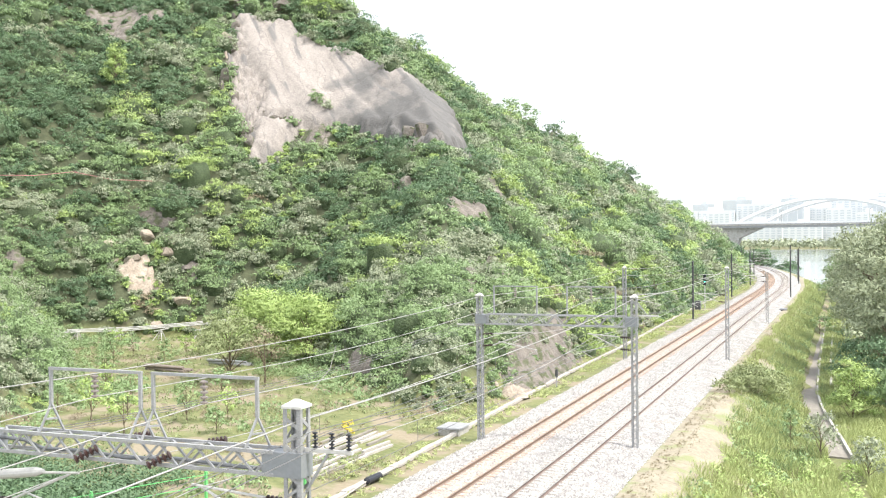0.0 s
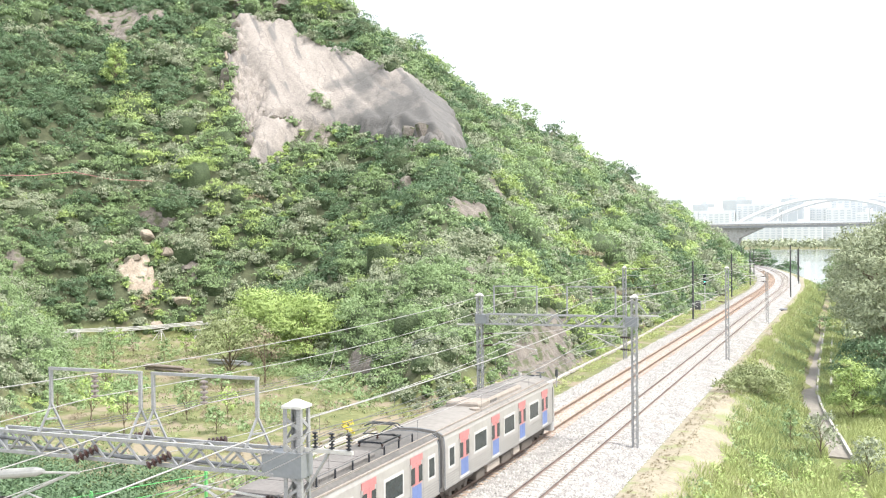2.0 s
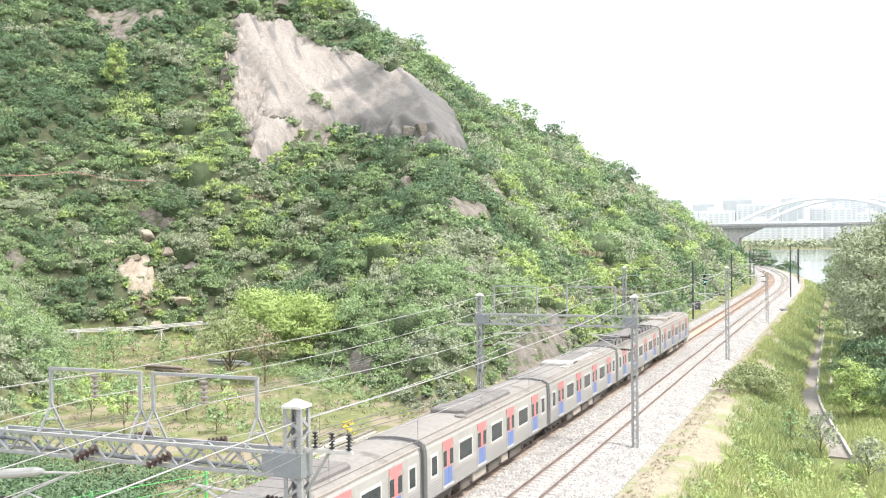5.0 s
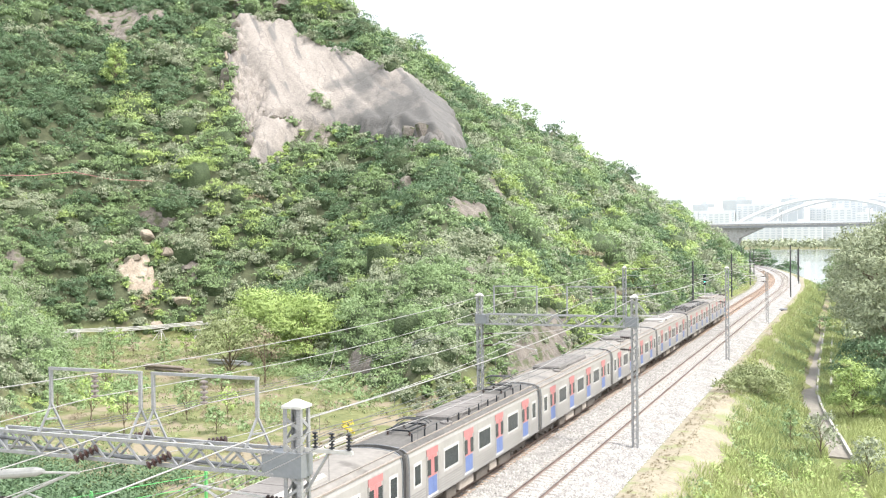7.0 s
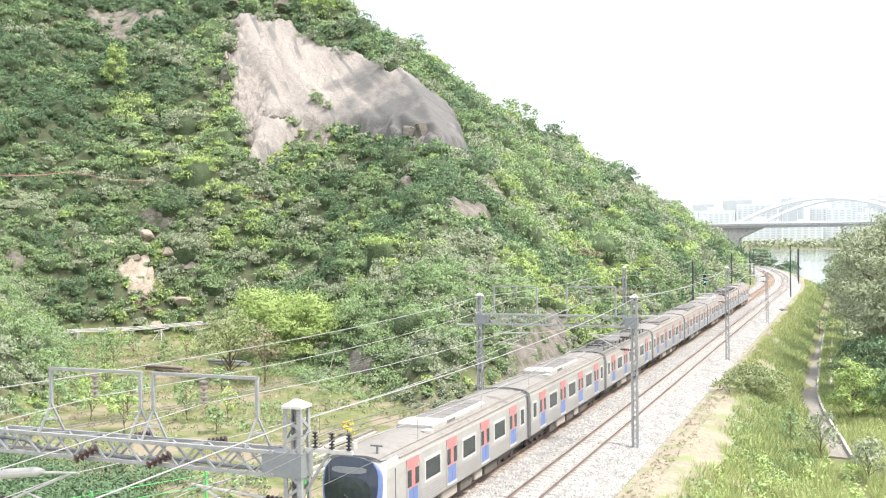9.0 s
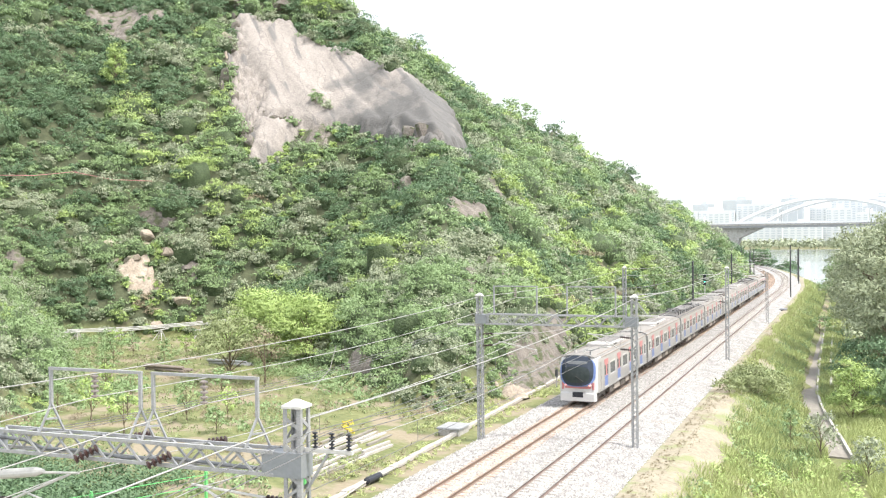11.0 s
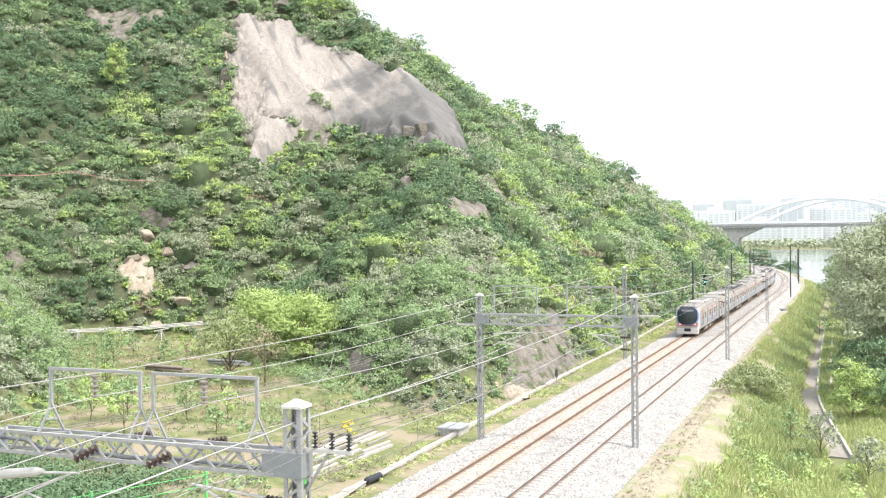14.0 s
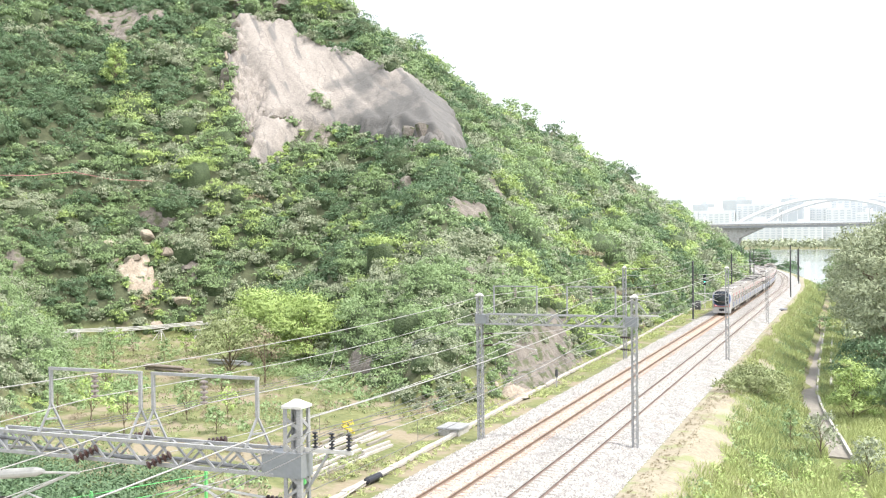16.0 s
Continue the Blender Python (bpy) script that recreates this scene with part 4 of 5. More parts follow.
def bogie(car, y):
    b = new("bogie")
    b.parent = car
    s = Shape()
    for e in (-1, 1):
        s.box((e * 1.02 - 0.09, y - 1.5, 0.42), (e * 1.02 + 0.09, y + 1.5, 0.66), 0.05)
        for w in (-1.05, 1.05):
            s.box((e * 1.02 - 0.13, y + w - 0.2, 0.28), (e * 1.02 + 0.13, y + w + 0.2, 0.6), 0.04)
    s.box((-1.0, y - 0.25, 0.45), (1.0, y + 0.25, 0.7))
    part("bogie_frame", s, M_UNDER, b)
    for w in (-1.05, 1.05):
        wheel = Shape()
        for e in (-1, 1):
            wheel.tube([(e * 0.68, y + w, 0.43), (e * 0.71, y + w, 0.43), (e * 0.72, y + w, 0.43), (e * 0.82, y + w, 0.43)], [0.45, 0.45, 0.425, 0.42], 20)
        wheel.tube([(-0.7, y + w, 0.43), (0.7, y + w, 0.43)], 0.08, 8)
        part("wheelset", wheel, M_UNDER, b)


def roof_unit(car, y, material, duct):
    part("cooling_unit", Shape().box((-0.98, y - 1.5, 3.66), (0.98, y + 0.1, 4.04), 0.09), material, car, "boxy rooftop cooling unit")
    if duct:
        part("long_housing", Shape().box((-0.9, y + 0.1, 3.66), (0.92, y + 6.0, 3.98), 0.1), material, car, "long low housing behind the cooling unit")
        for k in range(5):
            part("housing_lid", Shape().box((-0.74, y + 0.25 + 1.14 * k, 3.975), (0.7, y + 1.33 + 1.14 * k, 4.0)), M_ACGREY, car, "dusty grey lid of the housing")
        for k in range(8):
            part("grille_slat", Shape().box((0.91, y + 0.35 + 0.14 * k, 3.72), (0.94, y + 0.42 + 0.14 * k, 3.9)), M_ACGREY, car)
    part("antenna_dome", Shape().tube([(0.9, y - 2.0, 3.7), (0.9, y - 2.0, 3.85), (0.9, y - 2.0, 3.9)], [0.3, 0.3, 0.12], 12), material, car)


def pantograph(car, y, raised=True):
    p = new("pantograph")
    p.parent = car
    knee, shoe = (4.38, 4.6) if raised else (4.12, 4.24)
    reach = 0.4 if raised else 0.85
    part("base_frame", Shape().bar((-0.55, y - 0.9, 4.02), (0.55, y - 0.9, 4.02), 0.07).bar((-0.55, y + 0.9, 4.02), (0.55, y + 0.9, 4.02), 0.07), M_DARK, p)
    for e in (-1, 1):
        part("frame_rail", Shape().bar((e * 0.55, y - 1.0, 4.02), (e * 0.55, y + 1.0, 4.02), 0.06), M_DARK, p)
        part("lower_arm", Shape().tube([(e * 0.3, y + 0.8, 4.08), (e * 0.35, y - 0.9, knee)], 0.03), M_DARK, p)
        part("upper_arm", Shape().tube([(e * 0.35, y - 0.9, knee), (e * 0.45, y + reach, shoe)], 0.022), M_DARK, p)
    for d in (-0.17, 0.17):
        part("contact_shoe", Shape().tube([(-0.85, y + reach + d, shoe - 0.12), (-0.6, y + reach + d, shoe + 0.03), (0.6, y + reach + d, shoe + 0.03), (0.85, y + reach + d, shoe - 0.12)], 0.035), M_GALVDARK, p)
    for ex in (-1, 1):
        for ey in (-1, 1):
            insulator(p, (ex * 0.55, y + ey * 0.9, 3.74), (ex * 0.55, y + ey * 0.9, 4.0), M_PORCELAIN, 0.08, 3)


def train_car(kind, vent):
    """One coach, rail top at z = 0, running towards +y. kind: plain, power (with current collector), head or tail."""
    car = thing("train_car", {"plain": "stainless steel commuter train car with coral and blue doors", "power": "stainless steel commuter train car with pantographs on its roof",
                              "head": "leading stainless steel commuter train car with a cab", "tail": "rear stainless steel commuter train car with a rounded dark cab end"}[kind],
                "train car", "cars of the commuter train")
    y0, y1 = -HALF, HALF
    if kind == "tail":
        y0 += 1.5
    if kind == "head":
        y1 -= 1.5
    outline = mirrored(SIDE)
    part("body", Shape().loft([[(x, y, z) for x, z in outline] for y in (y0, y1)]), M_STEELBODY, car, "brushed stainless steel body shell")
    part("roof", Shape().loft([[(x, y, z) for x, z in mirrored(TOP[:-1] + [(0.001, 3.81)])] for y in (y0, y1)]), M_ROOFGRIME if kind == "power" else M_ROOF, car, "grimy dark grey roof" if kind == "power" else "dusty grey-beige roof", smooth=False)
    for s in (-1, 1):
        part("gutter", Shape().bar((s * 1.47, y0, 3.53), (s * 1.47, y1, 3.53), 0.09, 0.07), M_GUTTER, car, "tan rain gutter")
        part("roof_rail", Shape().bar((s * 1.16, y0, 3.72), (s * 1.16, y1, 3.72), 0.05, 0.06), M_GUTTER, car)
        for z in (1.16, 1.28, 1.4, 1.52, 1.64):
            part("bead", Shape().box((min(s * 1.55, s * 1.572), y0 + 0.05, z - 0.018), (max(s * 1.55, s * 1.572), y1 - 0.05, z + 0.018)), M_BEADS, car)
        part("sill", Shape().box((min(s * 1.5, s * 1.58), y0, 0.98), (max(s * 1.5, s * 1.58), y1, 1.05)), M_BEADS, car)
        for y in DOORS:
            if (kind == "tail" and y < -7) or (kind == "head" and y > 7):
                y *= 0.985
            car_door(car, s, y)
        for y in WINDOWS:
            car_window(car, s, y, 1.7)
        for y in (-8.75, 8.75):
            if not ((kind == "tail" and y < 0) or (kind == "head" and y > 0)):
                car_window(car, s, y, 0.62)
    for y in (-6.9, 6.9):
        bogie(car, y)
    rng = random.Random(len(kind))
    for k, (a, b) in enumerate(((-4.9, -3.6), (-3.2, -1.2), (-0.8, 0.9), (1.3, 2.4), (2.8, 4.8))):
        part("equipment_box", Shape().box((-1.35, a, 0.34 + 0.06 * (k % 2)), (1.38, b, 0.8), 0.05), M_UNDERTAN if k % 2 else M_UNDER, car, "dusty underfloor equipment box")
    part("underframe", Shape().box((-1.2, y0 + 0.3, 0.62), (1.2, y1 - 0.3, 0.78)), M_UNDER, car)
    roof_unit(car, ROOF_UNIT_Y, vent, True)
    if kind == "power":
        pantograph(car, -6.4, False)
        pantograph(car, 6.6)
        for k in range(12):
            y = -8.2 + 1.45 * k
            part("post_insulator", Shape().tube([(1.06, y, 3.7), (1.06, y, 3.78), (1.06, y, 4.04), (1.06, y, 4.1)], [0.06, 0.04, 0.04, 0.025], 8), M_DARK, car, "dark roof post insulator")
        part("roof_busbar", Shape().tube([(1.06, -8.2, 4.08), (1.06, 7.75, 4.08)], 0.016), M_GALVDARK, car)
    for e, y in ((-1, y0), (1, y1)):
        if (kind == "tail" and e < 0) or (kind == "head" and e > 0):
            continue
        part("gangway", Shape().loft([[(x * 0.93, y + e * d, 0.9 + (z - 0.72) * 0.93) for x, z in mirrored(SIDE + [(1.2, 3.68)])] for d in (0, 0.25)]), M_RUBBER, car, "black rubber gangway")
        part("coupler", Shape().box((-0.12, min(y, y + e * 0.29), 0.75), (0.12, max(y, y + e * 0.29), 0.95)), M_UNDER, car)
        part("end_rim", Shape().loft([[(x * k, y + e * d, z * 1.0 + (0.015 if k > 1 else 0)) for x, z in mirrored(SIDE + TOP[1:-1] + [(0.001, 3.82)])] for k, d in ((1.012, -0.12), (1.012, -0.02))]), M_BOXGREY, car, "dark end rim of the body")
    if kind in ("tail", "head"):
        cab(car, -1 if kind == "tail" else 1)
    return car


def cab(car, e):
    """The rounded driver's cab at one end."""
    c = new("cab")
    c.parent = car
    base = mirrored(SIDE + TOP[1:-1] + [(0.02, 3.81)])
    rings = []
    for d, k, drop, lift in ((-1.5, 1.0, 0.0, 0), (-0.9, 1.0, 0.01, 0), (-0.5, 0.985, 0.03, 0.02), (-0.25, 0.945, 0.05, 0.03), (-0.08, 0.87, 0.08, 0.05), (0.0, 0.76, 0.12, 0.08)):
        rings.append([(x * k, e * (HALF + d - max(0, z - 2.0) ** 2 * 0.1 * max(0, (d + 1.3) / 1.5)), (z - drop * max(0, (z - 2.2)) / 1.2) + lift * max(0, (1.2 - z))) for x, z in base])
    part("cab_side", Shape().loft(rings[:4]), M_STEELBODY, c, "stainless steel cab side")
    part("cab_nose", Shape().loft(rings[3:]), M_TRAINWHITE, c, "white rounded cab nose")

    def plate(w, zc, h, d, k):
        """A rounded plate that follows the bulging end."""
        grid, n = [], 28
        for r in (0.0, 0.35, 0.7, 1.0):
            ring = []
            for i in range(n):
                a = 6.28318 * i / n
                ca, sa = math.cos(a), math.sin(a)
                x = w * r * math.copysign(abs(ca) ** 0.68, ca)
                z = zc + h * r * math.copysign(abs(sa) ** 0.7, sa)
                y = HALF + d - 0.1 * max(0, z - 2.0) ** 2 - 0.36 * abs(x / 1.3) ** 2.4 * k
                ring.append((x, e * y, z))
            grid.append(ring)
        back = [(x, y - e * 0.12, z) for x, y, z in grid[-1]]
        return Shape().loft(grid + [back], caps=False)

    part("cab_roof", Shape().loft([[(x * k, e * (HALF + d), z + 0.006) for x, z in mirrored(TOP[1:-1] + [(0.02, 3.81 - dz)])] for d, k, dz in ((-1.5, 1.0, 0.0), (-0.5, 0.97, 0.01), (-0.25, 0.92, 0.03))]), M_ROOF, c, "grey cab roof")
    part("blue_rim", plate(1.38, 2.58, 1.12, 0.44, 1.0), M_BLUE, c, "blue rim round the windscreen")
    screen = part("windscreen_mask", plate(1.24, 2.66, 1.14, 0.48, 1.0), M_MASK, c, "black glossy windscreen mask")
    part("windscreen", plate(0.98, 2.38, 0.62, 0.505, 1.0), M_GLASS, screen, "tinted windscreen")
    part("destination_display", plate(0.8, 3.28, 0.13, 0.5, 0.9), M_BOXGREY, screen)
    part("coral_band", Shape().box((-1.0, min(e * (HALF - 0.2), e * (HALF + 0.05)), 1.28), (1.0, max(e * (HALF - 0.2), e * (HALF + 0.05)), 1.44)), M_CORAL, c, "coral band below the windscreen")
    for x in (-1, 1):
        part("tail_lamp", Shape().tube([(x * 0.92, e * (HALF - 0.2), 1.56), (x * 0.92, e * (HALF + 0.07), 1.56)], 0.075, 14), M_TAIL, c, "round lit lamp")
    part("front_skirt", Shape().box((-1.38, min(e * (HALF - 0.5), e * (HALF + 0.1)), 0.32), (1.38, max(e * (HALF - 0.5), e * (HALF + 0.1)), 1.0), 0.1), M_TRAINWHITE, c, "white lower skirt")
    part("coupler_recess", Shape().box((-0.42, min(e * (HALF - 0.1), e * (HALF + 0.14)), 0.62), (0.42, max(e * (HALF - 0.1), e * (HALF + 0.14)), 1.0), 0.05), M_DARK, c, "dark coupler recess")
    part("roof_horn", Shape().tube([(-0.5, e * (HALF - 1.25), 3.74), (-0.5, e * (HALF - 1.25), 4.08)], [0.14, 0.12], 10), M_ACWHITE, c, "white rooftop horn cover")
    part("roof_aerial", Shape().tube([(0.75, e * (HALF - 0.9), 3.7), (0.75, e * (HALF - 0.9), 4.1)], 0.05, 8).bar((0.45, e * (HALF - 0.9), 4.1), (1.0, e * (HALF - 0.9), 4.1), 0.07), M_BOXGREY, c, "grey T-shaped roof aerial")
    for x in (-1, 1):
        part("corner_flash", Shape().box((x * 1.18 - 0.08, min(e * (HALF - 0.3), e * (HALF + 0.03)), 1.2), (x * 1.18 + 0.08, max(e * (HALF - 0.3), e * (HALF + 0.03)), 1.75), 0.04), M_CORAL, c, "coral corner flash")
    part("wiper", Shape().tube([(0.55, e * (HALF + 0.47), 1.85), (-0.1, e * (HALF + 0.51), 2.3)], 0.025, 6), M_RUBBER, c)
    part("door_line", panel(1, e * (HALF - 0.95) - 0.02, e * (HALF - 0.95) + 0.02, 1.05, 3.2, 0.012), M_RUBBER, c)


cars = []
plain_white = train_car("plain", M_ACWHITE)
plain_grey = train_car("plain", M_ACGREY)
power = train_car("power", M_ACGREY)
for k in range(8):
    if k == 0:
        cars.append(train_car("head", M_GUTTER))
    elif k == 7:
        cars.append(train_car("tail", M_ACWHITE))
    elif k in (1, 5):
        cars.append(power if k == 1 else copy_thing(power, Matrix()))
    elif k in (2, 6):
        cars.append(plain_white if k == 2 else copy_thing(plain_white, Matrix()))
    else:
        cars.append(plain_grey if k == 4 else copy_thing(plain_grey, Matrix()))


# ---- sleepers ----
def sleepers(centre, material):
    """Concrete sleepers, lower in the middle; the near ones are pieces of their own."""
    s = Shape()
    for a, b, h in ((-1.25, -0.35, 0.0), (-0.35, 0.35, -0.025), (0.35, 1.25, 0.0)):
        s.box((a, -0.13, -0.32), (b, 0.13, -0.165 + h))
    me = s.mesh("sleeper", material)
    bed = thing("sleeper_row", "row of concrete sleepers under the rails", "sleepers", kind="structure")
    for k in range(290):
        y = 38 + k * 0.62
        o = new("sleeper", me)
        o.parent = bed
        o.matrix_basis = Matrix.Translation((centre, y, 0.004 * math.sin(k * 2.1)))
    far = Shape()
    for k in range(420):
        y = 38 + (290 + k) * 0.62 if k < 250 else 38 - (k - 249) * 0.62
        x = centre + float(track_shift(y))
        far.box((x - 1.25, y - 0.13, -0.3), (x + 1.25, y + 0.13, -0.165))
    o = part("far_sleepers", far, material, bed)
    o["kind"] = "stuff"


sleepers(0.0, M_SLEEPERRUST)
sleepers(SPACING, M_SLEEPER)


# ---- loose ballast stones along the near stretch ----
def stones():
    rng = np.random.RandomState(4)
    n = 46000
    y = 42 + 90 * rng.uniform(size=n) ** 1.5
    u = rng.uniform(-4.0, 8.2, n)
    z = np.interp(u, [-4.1, -2.9, -1.5, 1.4, 2.1, 2.8, 5.7, 7.0, 8.3], [-0.75, -0.30, -0.20, -0.20, -0.26, -0.20, -0.20, -0.30, -0.75])
    r = rng.uniform(0.03, 0.085, n)
    c = np.stack([u, y, z], 1)
    base = np.array([(1, 0, 0), (0, 1, 0), (-1, 0, 0), (0, -1, 0), (0, 0, 1)], float)
    a = rng.uniform(0, 6.28, n)
    ca, sa = np.cos(a), np.sin(a)
    v = base[None] * (r[:, None, None] * rng.uniform(0.6, 1.3, (n, 5, 1)))
    v = np.stack([v[..., 0] * ca[:, None] - v[..., 1] * sa[:, None], v[..., 0] * sa[:, None] + v[..., 1] * ca[:, None], v[..., 2]], -1) + c[:, None]
    f = np.array([(0, 1, 4), (1, 2, 4), (2, 3, 4), (3, 0, 4)])
    faces = (np.arange(n)[:, None, None] * 5 + f[None]).reshape(-1, 3)
    raw_mesh("ballast_stones", v.reshape(-1, 3), faces, M_STONE, "loose pale grey ballast stones", "stones", "stuff")


stones()


# ---- broken blocks along the slab's edge ----
def rock_block(x, y, size, material, label, seed, sink=0.5):
    """An angular block of rock with split faces."""
    rng = np.random.RandomState(seed)
    bm = bmesh.new()
    bmesh.ops.create_icosphere(bm, subdivisions=3, radius=1.25)
    # split faces: the ball is cut flat along several planes
    for _ in range(9):
        nrm = Vector(rng.normal(size=3)).normalized()
        cut = rng.uniform(0.62, 0.95)
        for v in bm.verts:
            over = v.co.dot(nrm) - cut
            if over > 0:
                v.co -= nrm * over
    for v in bm.verts:
        v.co = Vector([c * k * (1 + rng.uniform(-0.03, 0.03)) for c, k in zip(v.co, size)])
    me = bpy.data.meshes.new("rock_block")
    bm.to_mesh(me)
    bm.free()
    me.materials.append(material)
    o = tagged(new("rock_block", me), label, "rock", "broken rock blocks")
    o.matrix_basis = pose(x, y, float(ground_height(x, y)) + size[2] * (1 - sink), rng.uniform(-20, 20), rng.uniform(-20, 20), rng.uniform(0, 360))


for k in range(15):
    u = k / 14
    x, y = (-94 + 9 * u / 0.55, 169.5 - 16 * u / 0.55) if u < 0.55 else (-85 + 12 * (u - 0.55) / 0.45, 153.5 - 10.5 * (u - 0.55) / 0.45)
    w = 0.7 + 0.7 * ((k * 7) % 5) / 5
    rock_block(x + 0.8 * math.sin(k * 2.2), y + 0.6 * math.cos(k * 1.3), (w, w * 0.7, w * 1.2), M_ROCKPALE if k in (2, 5) else M_ROCKDULL, "angular broken block on the slab's edge", 200 + k)
# the last two are added dull blocks standing for the slab's shaded hollow
for k, (x, y, w) in enumerate(((-84, 171.5, 1.2), (-82, 170.5, 0.8), (-77, 118.6, 0.9), (-80, 118.2, 0.8), (-73.5, 121.5, 1.1), (-69, 113.2, 0.8), (-73.2, 150.6, 1.3), (-75.2, 151.0, 0.9))):
    rock_block(x, y, (w * 1.3, w, w * 0.7), M_ROCKPALE if 2 <= k <= 5 else M_ROCKDULL, "weathered boulder; two dull ones on the slab stand for a hollow's shade", 240 + k)

for k, (x, y, w) in enumerate(BOULDERS):
    rock_block(x, y, (w * 1.2, w * 0.8, w * 0.75), M_ROCKPALE if 2 <= k <= 4 else M_ROCKDULL, "large weathered boulder on the hillside", 300 + k)


# ---- trackside concrete and cables ----
def cable_trough():
    t = thing("cable_trough", "pale concrete cable trough with loose cover slabs beside the track", "cable trough", kind="structure")
    me = Shape().box((-0.17, -0.48, -0.1), (0.17, 0.48, 0.12), 0.02).mesh("trough_cover", M_SLEEPER)
    rng = random.Random(3)
    y = 34.0
    while y < 235:
        x = float(np.interp(y, [34, 50, 68, 95, 119, 175, 240], [-5.1, -5.35, -5.75, -6.3, -6.2, -7.4, -7.6]))
        o = new("trough_cover", me)
        o.parent = t
        o.matrix_basis = pose(x + rng.uniform(-0.03, 0.03), y, -0.46 + rng.uniform(-0.02, 0.03), 0, 0, rng.uniform(-2, 2))
        y += 1.0


cable_trough()
box = thing("cable_chamber", "grey concrete cable chamber with a flat lid", "cable chamber", at=(-6.1, 64.2, -0.6))
part("chamber", Shape().box((-0.75, -1.0, -0.3), (0.75, 1.0, 0.42), 0.05), M_CONCRETE, box)
part("lid", Shape().box((-0.85, -1.1, 0.424), (0.85, 1.1, 0.55), 0.04), M_GALV, box, "grey lid")
jb = thing("cable_joint", "black cable joint lying on the ground", "cable joint", at=(-5.15, 49.6, -0.35))
part("joint_body", Shape().tube([(0, -0.8, 0), (0, -0.7, 0.02), (0.1, 0.7, 0.02), (0.12, 0.8, 0)], [0.1, 0.2, 0.2, 0.1], 10), M_DARK, jb)
part("cable", Shape().tube([(0.12, 0.8, 0), (-0.1, 4.0, -0.1), (-0.4, 12, -0.12)], 0.035, 6), M_CONCRETE, jb)
part("cable", Shape().tube([(0, -0.8, 0), (0.2, -4.0, -0.1), (0.2, -14, -0.12)], 0.035, 6), M_CONCRETE, jb)

# old sleepers and kerbs stacked on the grass
rng = random.Random(9)
for k in range(22):
    x = -8.3 - 0.55 * (k % 8) + rng.uniform(-0.15, 0.15)
    y = 50.5 + 3.6 * (k // 8) + 0.55 * (k % 8) + rng.uniform(-0.6, 0.6)
    o = solid("concrete_beam", Shape().box((-0.1, -1.7, 0), (0.1, 1.7, 0.18), 0.02), M_SLEEPER if k % 3 else M_DRAIN, "weathered concrete beam lying on the grass", "concrete beam", "stacked concrete beams")
    o.matrix_basis = pose(x, y, float(ground_height(x, y)) - 0.03, 0, 0, rng.uniform(-5, 3))
for cx, cy, n in ((-44.4, 82.6, 6), (-41.0, 88.5, 5)):
    for k in range(n):
        o = solid("timber_pole", Shape().tube([(-2.6, 0, 0), (0, 0.03, 0.0), (2.6, 0, 0)], [0.17, 0.15, 0.12], 8), M_TIMBER if n == 6 else M_GALV, "weathered pole in a pile on the field", "pole", "piled poles")
        o.matrix_basis = pose(cx + rng.uniform(-0.3, 0.3), cy + 0.36 * (k % 4), -0.2 + 0.3 * (k // 4) + 0.15, 0, 0, -8 + rng.uniform(-3, 3))
# long pale pipes on trestles at the back of the field
for k in range(3):
    solid("steel_pipe", Shape().tube([(-78 + k, 101.5 + 1.0 * k, 1.0 + 0.15 * k), (-68, 106.5 + 0.8 * k, 1.2 + 0.15 * k), (-57, 112.6 + 0.9 * k, 2.0 + 0.15 * k)], 0.065, 8), M_CAP, "long pale steel pipe lying on trestles", "pipe", "pipes on trestles")
for u in (0.15, 0.38, 0.6, 0.82):
    x, y = -78 + 21 * u, 101.5 + 11.1 * u
    tr = thing("trestle", "thin pale trestle carrying pipes", "trestle", "pipe trestles", (x, y, 0))
    for e in (-1, 1):
        part("leg", Shape().bar((e * 0.6, e * 0.3, -0.5), (0, 1.0, 1.15), 0.09), M_CAP, tr)
        part("leg", Shape().bar((e * 0.6, 1.2 + e * 0.3, -0.5), (0, 1.0, 1.15), 0.09), M_CAP, tr)
    part("head", Shape().bar((0, -0.4, 1.0), (0, 2.6, 1.15), 0.1), M_CAP, tr)
# leaning bare stick
solid("bare_branch", Shape().tube([(-24.2, 76.4, -0.4), (-23.2, 78.0, 1.4), (-22.9, 78.6, 3.4)], [0.045, 0.035, 0.02], 6), M_CONCRETE, "bleached bare branch leaning over the scrub", "branch")
# green fence
fence = thing("green_fence", "bright green metal fence with thin rails", "fence")
for x, y in ((-10.6, 41.9), (-13.3, 36.8), (-16, 31.7), (-7.9, 47.0)):
    part("post", Shape().bar((x, y, -0.5), (x, y, 1.3), 0.12, 0.12, up=(0, 1, 0)), M_GREENPAINT, fence)
for z in (0.6, 1.15):
    part("fence_rail", Shape().bar((-16, 31.7, z), (-10.6, 41.9, z), 0.03, 0.03), M_GREENPAINT, fence)
ROPE = [(-98.5, 114.5), (-97, 119.7), (-93.4, 124.2), (-87.7, 126.6), (-81.6, 128.4)]
solid("orange_rope", Shape().tube([(x, y, float(ground_height(x, y)) + 3.0) for x, y in ROPE], 0.05, 5), M_CORAL, "faded orange rope strung over the shrubs", "rope")
